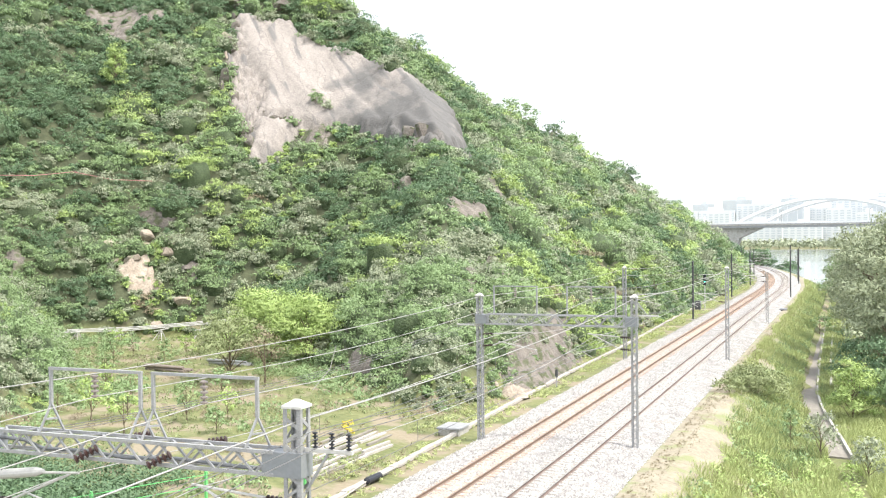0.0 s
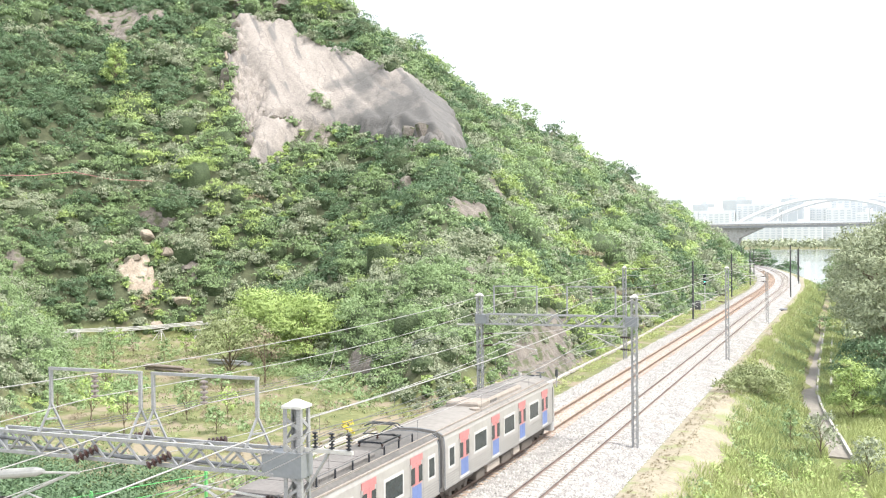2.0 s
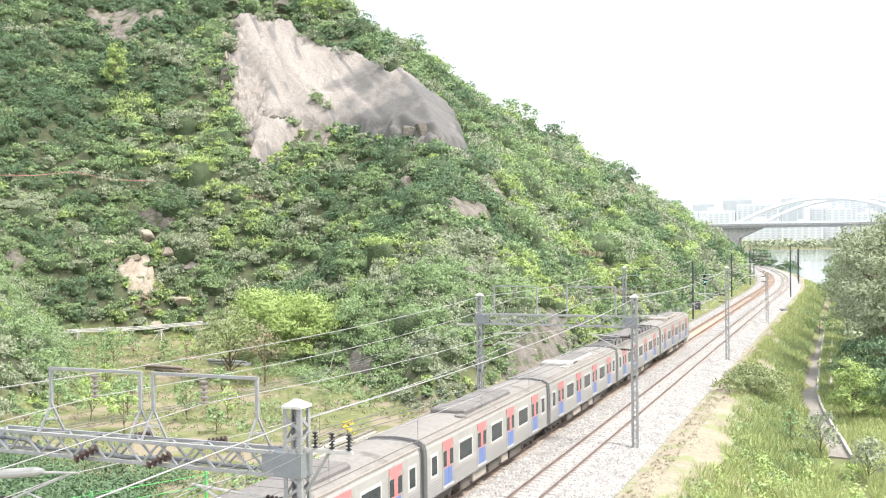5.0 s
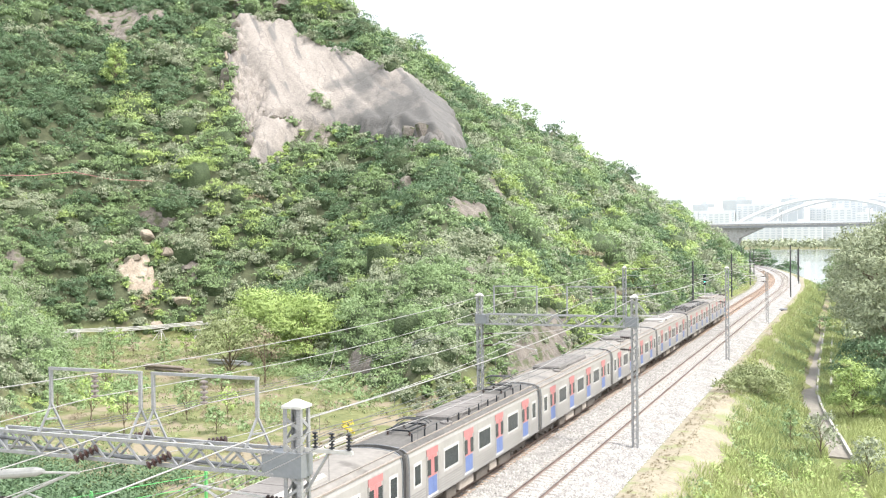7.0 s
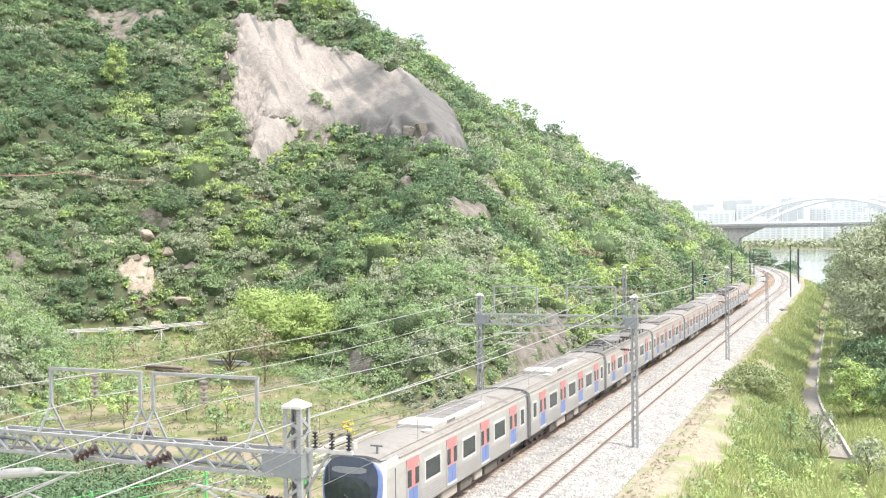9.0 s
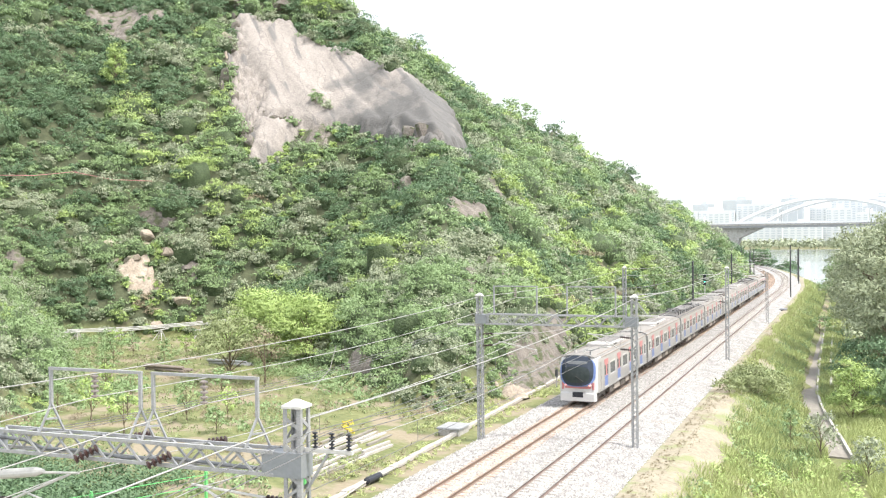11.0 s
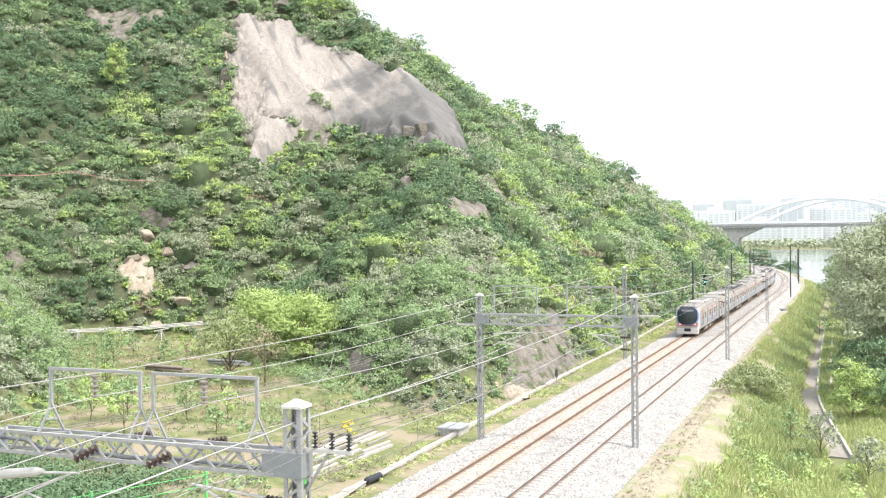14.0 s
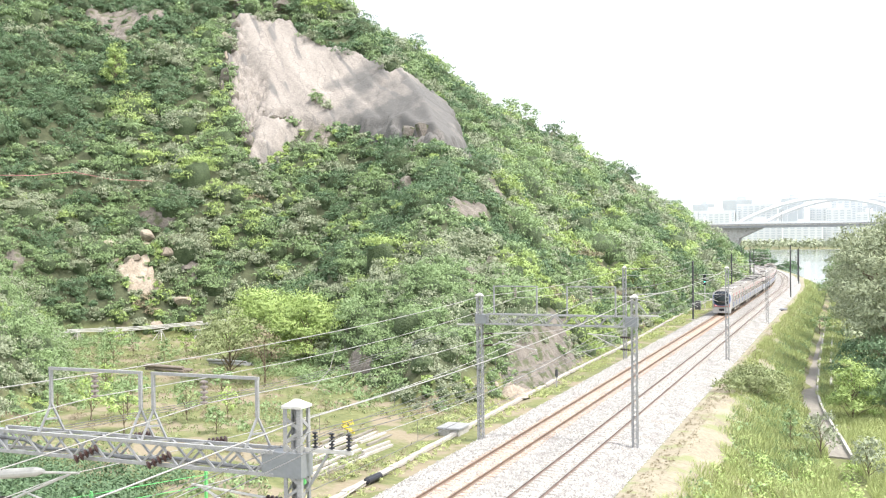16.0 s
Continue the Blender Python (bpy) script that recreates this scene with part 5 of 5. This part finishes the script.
# signal and cabinet
sg = thing("railway_signal", "slender railway signal with a lit green lamp", "railway signal", at=(-4.9, 183.4, -0.6))
part("post", Shape().tube([(0, 0, -0.2), (0, 0, 5.6)], 0.08), M_CAP, sg)
part("signal_head", Shape().box((-0.28, -0.15, 4.5), (0.28, 0.15, 6.4), 0.08), M_DARK, sg, "dark signal head")
part("lamp", Shape().tube([(0, -0.14, 5.1), (0, -0.24, 5.1)], 0.12, 12), M_GREENLIGHT, sg, "lit green lamp")
part("footing", Shape().box((-0.4, -0.4, -0.4), (0.4, 0.4, 0.12), 0.04), M_CONCRETE, sg)
cb = thing("signal_cabinet", "dark grey trackside equipment cabinet", "cabinet", at=(-6.4, 185.5, -0.62))
part("case", Shape().box((-0.5, -0.4, -0.1), (0.5, 0.4, 1.6), 0.04), M_BOXGREY, cb)
part("door", Shape().box((-0.44, -0.43, 0.15), (0.44, -0.402, 1.5)), M_GALVDARK, cb)
mk = thing("marker_post", "small grey marker post beside the cable trough", "marker post", at=(-4.9, 86, -0.6))
part("post", Shape().tube([(0, 0, -0.2), (0, 0, 1.2)], 0.05), M_GALV, mk)
part("plate", Shape().box((-0.12, -0.06, 1.0), (0.12, 0.06, 1.7)), M_GALVDARK, mk)
solid("drain_pipe", Shape().tube([(6.9, 112.4, -0.45), (6.5, 108, -0.4), (6.6, 103, -0.5), (7.2, 100, -0.5)], 0.16, 8), M_CAP, "white plastic drain pipe bent on the ballast shoulder", "pipe")
solid("pit_cover", Shape().box((7.4, 186, -0.62), (8.8, 190, -0.42), 0.05), M_DARK, "black pit cover beside the track", "cover")
for k in range(9):
    x, y = 6.6 + random.Random(k).uniform(-0.4, 0.9), 150 + 1.9 * k
    solid("concrete_rubble", Shape().box((x - 0.25, y - 0.3, -0.7), (x + 0.25, y + 0.3, -0.3), 0.08), M_CAP, "pale concrete lump on the ballast shoulder", "rubble", "concrete lumps")


# ---- drain at the foot of the embankment ----
DRAIN_Y, DRAIN_X = [60, 80, 92, 104, 132, 170, 238, 300], [20.0, 18.0, 16.4, 15.3, 14.8, 14.4, 14.1, 13.6]


def drain():
    t = thing("drain_channel", "concrete drainage channel with a pale wall at the embankment's foot", "drain", kind="structure")

    def strip(profile, y0, y1):
        rings = []
        for y in np.arange(y0, y1 + 1, 6.0):
            x = float(np.interp(y, DRAIN_Y, DRAIN_X))
            rings.append([(x + u, y, -3.05 + z) for u, z in profile])
        return Shape().loft(rings)

    part("channel_wall", strip([(0.75, -0.4), (0.95, -0.4), (0.95, 0.35), (0.75, 0.35)], 76, 300), M_CONCRETE, t, "pale concrete wall")
    part("channel_floor", strip([(-0.75, -0.4), (0.75, -0.4), (0.75, 0.1), (-0.7, 0.16)], 76, 300), M_DRAIN, t, "earth-stained channel bed")
    part("channel_wall", strip([(2.0, -0.4), (2.25, -0.4), (2.25, 0.45), (2.0, 0.45)], 110, 300), M_CONCRETE, t)


drain()


# ---- trees ----
def tree(x, y, height, spread, material, label, trunk=0.35, leaf=0.2, lobes=9, density=2.6, seed=0, base=None):
    """A tapered trunk that forks into limbs, each ending in uneven clumps of leaf sprays."""
    rng = np.random.RandomState(seed * 7 + 3)
    z0 = float(ground_height(x, y)) - 0.15 if base is None else base
    t = thing("tree", label, "tree", at=(x, y, z0))
    top = height * trunk
    r0 = max(0.04, height * 0.018)
    wood = Shape().tube([(0, 0, 0), (0.05 * spread, 0, top * 0.5), (0.02 * spread, 0.03 * spread, top), (0, 0, height * 0.8)], [r0 * 1.3, r0, r0 * 0.8, r0 * 0.25], 7)
    cs, rs, hs = [], [], []
    for k in range(lobes):
        a = k * 2.4 + rng.uniform(-0.4, 0.4)
        u = (k + 0.6) / lobes
        zc = top + (height - top) * (0.18 + 0.72 * u)
        reach = spread * (0.35 + 0.45 * math.sin(3.1 * min(1, 0.25 + 0.75 * u))) * rng.uniform(0.7, 1.1) * (0.25 if k == lobes - 1 else 1)
        c = np.array((reach * math.cos(a), reach * math.sin(a), zc))
        wood.tube([(0, 0, max(top * 0.7, zc - reach * 0.9 - 0.1)), tuple(c * np.array((0.55, 0.55, 1)) - np.array((0, 0, 0.2 * reach))), tuple(c)], [r0 * 0.55, r0 * 0.35, r0 * 0.12], 5)
        for j in range(3):
            cs.append(c + rng.normal(size=3) * spread * 0.17)
            rr = spread * rng.uniform(0.22, 0.42)
            rs.append(rr)
            hs.append(rr * rng.uniform(0.6, 0.95))
    part("trunk", wood, M_BARK, t, "grey-brown trunk with limbs")
    v, f = leaf_cloud(np.array(cs), np.array(rs), np.array(hs), density, leaf, rng, three=True, slim=0.45)
    o = raw_mesh("crown", v, f, material, "", "", "")
    o.parent = t
    return t


# field
tree(-39.0, 93.5, 7.2, 5.0, M_LEAFLIME, "broad bright yellow-green tree at the edge of the field", 0.22, 0.13, 14, 3.0, 1)
tree(-33.8, 92.5, 6.6, 4.2, M_LEAFLIME, "bright yellow-green tree at the edge of the field", 0.25, 0.13, 11, 3.0, 2)
tree(-34.0, 78.5, 6.2, 3.4, M_OLIVE, "dull olive-green tree on the field", 0.25, 0.11, 13, 2.6, 3)
tree(-29.6, 77.5, 5.4, 2.0, M_LEAFDRY, "thin tree with yellowing leaves on the field", 0.35, 0.1, 7, 1.3, 4)
SAPLINGS = [(-52.7, 84.8, 3.6), (-47.8, 90.7, 3.4), (-30.4, 60.0, 3.0), (-25.0, 59.8, 3.2), (-32.3, 58.3, 3.4), (-50.3, 90.1, 2.6), (-56, 92, 2.8), (-61, 96, 2.6), (-43, 94, 3.8),
            (-35, 66, 2.8), (-41, 70, 2.6), (-29, 70, 2.8), (-46, 76, 2.8), (-23, 62, 2.4), (-20.5, 57, 2.0), (-37, 60, 2.6), (-27, 55.5, 3.0), (-52, 74, 2.6), (-66, 100, 2.6)]
for k, (x, y, h) in enumerate(SAPLINGS):
    tree(x, y, h, h * 0.36, (M_LEAF, M_LEAFLIME, M_LEAF)[k % 3], "young planted tree with sparse leaves on the field", 0.3, 0.13, 6, 2.2, 20 + k)
for k, (x, y, r) in enumerate(((-66.8, 154.0, 1.5), (-64.3, 153.5, 1.2), (-69.0, 149.5, 1.2), (-75.5, 168.0, 1.3), (-73.5, 167.8, 1.0), (-56.5, 164.5, 1.3))):
    tree(x, y, r * 1.7, r, M_LEAFGREY if k % 2 else M_LEAF, "shrub rooted in a crack of the granite slab", 0.1, 0.2, 8, 3.2, 160 + k, base=float(ground_height(x, y)) + 0.7)
tree(-11.6, 59.0, 1.4, 0.5, M_YELLOW, "small shrub with yellow blossom", 0.25, 0.1, 5, 2.5, 50)
tree(-101.2, 143.6, 8.4, 2.3, M_LEAFLIME, "vine-covered stump, a bright green column on the hillside", 0.02, 0.15, 18, 3.2, 51)
# trees on the skyline and far slope
for k, (x, y, h, w) in enumerate(((-60.5, 184, 6.2, 2.3), (-58.5, 190, 4.0, 2.0), (-66, 182, 3.6, 2.2), (-56, 200, 4.2, 2.2), (-51, 214, 6.0, 3.0), (-50, 222, 6.2, 2.8), (-50.5, 246, 6.0, 3.2), (-47, 252, 4.4, 2.6),
                                  (-39, 268, 5.0, 2.8), (-36.5, 276, 4.6, 2.6), (-29, 300, 4.8, 2.8), (-24, 312, 4.6, 2.8), (-20, 330, 4.5, 3.0))):
    tree(x, y, h, w, M_LEAFDARK if k % 3 == 0 else M_LEAF, "tree with an open crown on the hill's skyline", 0.35, 0.22, 8, 2.2, 60 + k)
for k, (x, y, h) in enumerate(((-11, 150, 4.5), (-10.5, 165, 5), (-12, 178, 6), (-11, 196, 5.5), (-12, 214, 6), (-11.5, 236, 6.5), (-13, 255, 6), (-13, 275, 6.5), (-15, 296, 6), (-17, 318, 6.5), (-21, 338, 6))):
    tree(x, y, h, h * 0.5, (M_LEAFDARK, M_LEAF, M_LEAFGREY)[k % 3], "leafy tree at the foot of the hill by the track", 0.18, 0.2, 9, 2.8, 80 + k)
# riverside trees past the drain
for k, (x, y, h, w, m) in enumerate(((23.5, 104, 15.5, 4.6, M_SILVER), (22.8, 120, 17.5, 5.2, M_SILVER), (22.2, 136, 17.5, 5.2, M_SILVER), (21.6, 152, 16.5, 5.0, M_LEAFGREY), (21.2, 172, 15.0, 5.0, M_LEAF),
                                     (20.4, 196, 14.0, 4.8, M_LEAFGREY), (19.8, 222, 12.5, 4.8, M_LEAF), (19, 250, 11.5, 4.6, M_LEAFGREY), (29, 112, 15, 5, M_SILVER), (30, 134, 16, 5, M_LEAF), (28, 165, 15, 5, M_LEAF))):
    tree(x, y, h, w, m, "tall riverside tree with a dense uneven crown", 0.1, 0.17 if y < 160 else 0.22, 20, 3.2, 100 + k)
tree(21.6, 99, 6.0, 3.2, M_LEAFDARK, "dark bushy tree beside the drain", 0.05, 0.14, 13, 3.0, 120)
tree(20.2, 108, 6.5, 2.8, M_LEAFDARK, "dark bushy tree beside the drain", 0.05, 0.14, 13, 3.0, 121)
tree(23.0, 92, 5.0, 3.0, M_LEAF, "green bushy tree beside the drain", 0.05, 0.14, 12, 3.0, 122)
tree(19.3, 91.5, 5.2, 2.0, M_LEAFLIME, "small bright lime-green tree beside the drain", 0.06, 0.11, 16, 3.0, 123)
tree(15.0, 79.6, 3.2, 0.8, M_LEAF, "slender sapling on the embankment", 0.12, 0.11, 10, 2.2, 124)
tree(17.2, 75.6, 3.4, 1.2, M_LEAFGREY, "slender pale sapling beside the drain", 0.25, 0.12, 10, 2.2, 125)
tree(20.2, 69.5, 3.0, 1.3, M_LEAFGREY, "slender sapling at the end of the drain", 0.2, 0.12, 10, 2.2, 126)
tree(11.3, 92.5, 2.6, 2.7, M_OLIVE, "wide olive-green bush on the embankment", 0.04, 0.1, 14, 2.8, 127)
tree(9.6, 88.5, 1.5, 1.4, M_OLIVE, "low olive-green bush on the embankment", 0.06, 0.13, 7, 3.2, 128)
tree(14.6, 168, 3.2, 1.6, M_LEAF, "young tree in the drain", 0.3, 0.16, 7, 2.4, 129)
for k, (x, y, h, w) in enumerate(((-21, 498, 10, 7), (-33, 512, 7, 6), (-9, 520, 6, 6), (-60, 470, 9, 7))):
    tree(x, y, h, w, M_LEAFDARK, "dark tree standing before the far bridge", 0.1, 0.4, 20, 3.4, 140 + k)


# ---- grass, weeds and the woods of the far bank ----
def tufts(name, material, label, n, xr, yr, size, leaf, seed, density=2.0, limit=None, near_bias=1.0, slim=0.5):
    rng = np.random.RandomState(seed)
    y = yr[0] + (yr[1] - yr[0]) * rng.uniform(size=n) ** near_bias
    x = rng.uniform(xr[0], xr[1], n) + track_shift(y)
    if limit is not None:
        k = limit(x, y)
        x, y = x[k], y[k]
    r = rng.uniform(size[0], size[1], len(x))
    v, f = leaf_cloud(np.stack([x, y, ground_height(x, y)], 1), r, r * rng.uniform(0.7, 1.5, len(x)), density, leaf, rng, droop=-0.4, slim=slim, three=True)
    raw_mesh(name, v, f, material, label, "grass", "stuff")




def on_bank(x, y):
    edge = np.interp(y, [45, 65, 85, 100, 300], [9.8, 11.4, 10.2, 9.3, 9.3]) + 0.6 * waves(x, y, 6, 40)
    return (x - track_shift(y) > edge) & (np.abs(x - np.interp(y, DRAIN_Y, DRAIN_X) - 0.15 + 0.2 * waves(x, y, 5, 47)) > 0.85)


def blades(name, material, label, n, xr, yr, tall, wide, seed, limit, near_bias=1.5, lean=0.35, clump=1.0):
    """Single grass blades, bent to a tip, thicker where the grass grows in drifts."""
    rng = np.random.RandomState(seed)
    y = yr[0] + (yr[1] - yr[0]) * rng.uniform(size=n) ** near_bias
    x = rng.uniform(xr[0], xr[1], n) + track_shift(y)
    drift = waves(x, y, 5, seed + 50) + 0.6 * waves(x, y, 1.6, seed + 51)
    k = limit(x, y) & (drift + clump > rng.uniform(-1, 1, n))
    x, y, drift = x[k], y[k], drift[k]
    n = len(x)
    grow = np.interp(y, [45, 110, 300], [1.0, 1.35, 2.4])
    h = rng.uniform(tall[0], tall[1], n) * (1 + 0.25 * drift) * np.sqrt(grow)
    w = wide * grow * rng.uniform(0.7, 1.4, n)
    a, b = rng.uniform(0, 6.28, n), rng.uniform(0, 6.28, n)
    base = np.stack([x, y, ground_height(x, y) - 0.03], 1)
    side = np.stack([np.cos(a) * w, np.sin(a) * w, np.zeros(n)], 1)
    push = lean * h * rng.uniform(0.4, 1.6, n)
    tip = base + np.stack([np.cos(b) * push, np.sin(b) * push, h], 1)
    v = np.stack([base - side, base + side, tip], 1).reshape(-1, 3)
    raw_mesh(name, v, np.arange(n * 3).reshape(-1, 3), material, label, "grass", "stuff")


blades("bank_grass", M_GRASS, "tall yellow-green grass on the embankment", 300000, (9.0, 22.0), (42, 300), (0.25, 0.7), 0.028, 1, on_bank, 1.7, 0.5)
blades("bank_green_grass", M_LEAF, "fresh green grass lower on the embankment", 60000, (10.5, 17.0), (70, 300), (0.25, 0.6), 0.03, 5, on_bank, 1.3, 0.5, 0.0)
blades("bank_dry_grass", M_LEAFDRY, "straw-coloured grass on the embankment", 30000, (9.0, 17.0), (43, 300), (0.2, 0.6), 0.02, 11, on_bank, 1.5, 0.4, -0.3)
tufts("flat_grass", M_GRASS, "rank yellow-green weeds on the river flats", 1300, (20.0, 34), (50, 300), (0.4, 0.9), 0.2, 2, near_bias=1.3, limit=on_bank, slim=0.2)
tufts("bank_weeds", M_LEAF, "darker weeds on the embankment", 260, (11.0, 16.5), (50, 280), (0.3, 0.7), 0.13, 3, near_bias=1.4, limit=on_bank)
tufts("lime_weeds", M_LEAFLIME, "bright flowering weeds low on the embankment", 260, (11.5, 20), (44, 74), (0.25, 0.6), 0.1, 6)
tufts("field_weeds", M_OLIVE, "short dull-green grass tufts on the field", 8000, (-80, -6.5), (38, 118), (0.12, 0.35), 0.16, 4, 2.0, slim=0.15, limit=lambda x, y: (foot_distance(x, y) < 0) & (waves(x, y, 14, 41) > -0.3))
tufts("field_dry_grass", M_LEAFDRY, "dry straw and weeds on the field", 5000, (-80, -6.5), (38, 118), (0.12, 0.4), 0.17, 14, 1.6, slim=0.13, limit=lambda x, y: (foot_distance(x, y) < 0) & (waves(x, y, 12, 44) > 0.1))
tufts("field_herbs", M_LEAF, "patches of green herbs on the field", 1500, (-80, -8), (40, 118), (0.25, 0.6), 0.12, 15, 2.2, limit=lambda x, y: (foot_distance(x, y) < 0) & (waves(x, y, 13, 45) > 0.45))
tufts("foot_shrubs", M_LEAF, "bright green creepers at the foot of the hill", 2600, (-90, -8), (50, 122), (0.4, 1.0), 0.095, 5, 2.2, limit=lambda x, y: (foot_distance(x, y) < 0.5) & (foot_distance(x, y) > -4 - 3 * waves(x, y, 15, 42)) & (x < -9))
tufts("yard_shrubs", M_LEAFDARK, "dense green shrubs under the catenary portal", 150, (-34, -13), (33, 47), (0.7, 1.4), 0.085, 9, 2.0, limit=lambda x, y: y < 47 - 0.3 * (x + 34))
tufts("yard_dark_shrubs", M_LEAFDARK, "dark shrubs under the catenary portal", 150, (-36, -12), (30, 47), (0.7, 1.5), 0.085, 10, 2.0)
tufts("trackside_grass", M_GRASS, "thin grass between the hill and the track", 4500, (-8.6, -4.4), (42, 300), (0.1, 0.3), 0.14, 7, 2.0, slim=0.16, limit=lambda x, y: waves(x, y, 9, 46) > -0.4)
tufts("path_grass", M_LEAFDRY, "short straw on the trodden path", 2500, (8.4, 11.5), (43, 160), (0.06, 0.18), 0.1, 16, 1.6, near_bias=1.3, slim=0.15)


def far_woods():
    rng = np.random.RandomState(8)
    n = 700
    x, y = rng.uniform(-420, 420, n), rng.uniform(1165, 1290, n)
    r = rng.uniform(5, 10, n)
    v, f = leaf_cloud(np.stack([x, y, np.full(n, 0.0)], 1), r, r * 0.8, 1.6, 1.6, rng)
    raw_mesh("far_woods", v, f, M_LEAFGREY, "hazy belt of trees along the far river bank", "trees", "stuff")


far_woods()


# ---- the far river bank, bridge and city ----
def arch_bridge():
    b = thing("road_bridge", "pale concrete road bridge with white arch ribs over the river", "bridge", at=(0, 0, 0))
    y = 690.0
    part("deck", Shape().box((-110, y - 13, 17.2), (420, y + 13, 19.8), 0.5), M_PALE, b, "pale concrete deck")
    part("parapet", Shape().box((-110, y - 13.3, 19.8), (420, y - 12.9, 20.9)), M_WHITEPAINT, b)
    part("edge_beam", Shape().box((-110, y - 13.6, 18.6), (420, y - 13.0, 19.2)), M_CONCRETE, b)
    for x in (-52, 60, 170):
        s = Shape().loft([[(x + a * w, y + c * 9, z) for a, c in ((-1, -1), (1, -1), (1, 1), (-1, 1))] for w, z in ((2.4, -9), (2.2, 6), (3.6, 10.5), (18.0, 17.2))])
        part("pier", s, M_CONCRETE, b, "flared concrete pier")
    for dy, x0 in ((-9, -52), (9, -37)):
        pts = []
        for k in range(25):
            u = k / 24
            pts.append((x0 + 114 * u, y + dy * (1 - 0.35 * math.sin(3.1416 * u)), 18.5 + 17.0 * 4 * u * (1 - u)))
        rib = part("arch_rib", Shape().tube(pts, 1.5, 6), M_WHITEPAINT, b, "white arch rib")
        for k in range(3, 22, 2):
            px_, py_, pz_ = pts[k]
            part("hanger", Shape().bar((px_, py_, 19.8), (px_, py_, pz_), 0.35, 0.35, up=(0, 1, 0)), M_WHITEPAINT, rib)
    for x in range(-100, 420, 26):
        part("lamp_post", Shape().tube([(x, y - 12, 19.8), (x, y - 12, 28), (x + 1.5, y - 12, 28.6)], 0.16, 6), M_PALE, b)
    return b


arch_bridge()


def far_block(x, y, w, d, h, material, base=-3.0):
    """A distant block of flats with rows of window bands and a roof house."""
    t = thing("apartment_block", "block of flats across the river, haze put into its pale colour", "building", "distant blocks of flats", (x, y, base))
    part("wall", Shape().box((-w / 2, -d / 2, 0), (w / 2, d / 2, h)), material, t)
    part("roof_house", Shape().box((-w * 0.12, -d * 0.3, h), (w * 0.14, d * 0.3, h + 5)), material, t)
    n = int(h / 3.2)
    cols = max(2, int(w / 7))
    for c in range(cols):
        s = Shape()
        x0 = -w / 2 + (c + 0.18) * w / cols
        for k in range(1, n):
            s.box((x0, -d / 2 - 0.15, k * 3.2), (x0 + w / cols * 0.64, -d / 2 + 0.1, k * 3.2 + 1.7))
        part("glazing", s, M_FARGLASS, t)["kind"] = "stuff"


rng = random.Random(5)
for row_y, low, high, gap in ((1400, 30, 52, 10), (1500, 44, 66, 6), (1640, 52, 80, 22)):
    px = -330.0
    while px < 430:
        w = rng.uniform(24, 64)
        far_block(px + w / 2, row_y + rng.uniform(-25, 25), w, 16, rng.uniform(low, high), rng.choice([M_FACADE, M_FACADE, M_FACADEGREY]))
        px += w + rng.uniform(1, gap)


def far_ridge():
    """Low wooded hills on the horizon, distance haze put into their pale colour."""
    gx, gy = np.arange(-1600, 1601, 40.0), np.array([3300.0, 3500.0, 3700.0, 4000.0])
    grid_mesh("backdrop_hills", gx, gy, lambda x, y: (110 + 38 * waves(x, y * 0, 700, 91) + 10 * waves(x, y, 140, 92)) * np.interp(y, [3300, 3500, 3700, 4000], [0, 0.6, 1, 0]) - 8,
              M_FARHILL, "hills on the horizon, distance haze put into their pale colour", "hills", "structure")


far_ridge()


# ---- movement ----
def rail_pose(s):
    """Pose on the track s metres along it."""
    if s <= 240:
        return Matrix.Translation((0, s, 0))
    a = (s - 240) / 880
    return Matrix.Translation((-880 * (1 - math.cos(a)), 240 + 880 * math.sin(a), 0)) @ Matrix.Rotation(a, 4, "Z")


def motions():
    for k, car in enumerate(cars):
        rows = []
        for i in range(33):
            t = i * 0.5
            lead = 24.3 + 19.6 * t - 0.0465 * t * t
            rows.append((t, rail_pose(lead - 10.0 - 20.0 * k)))
        walk(car, rows)


motions()
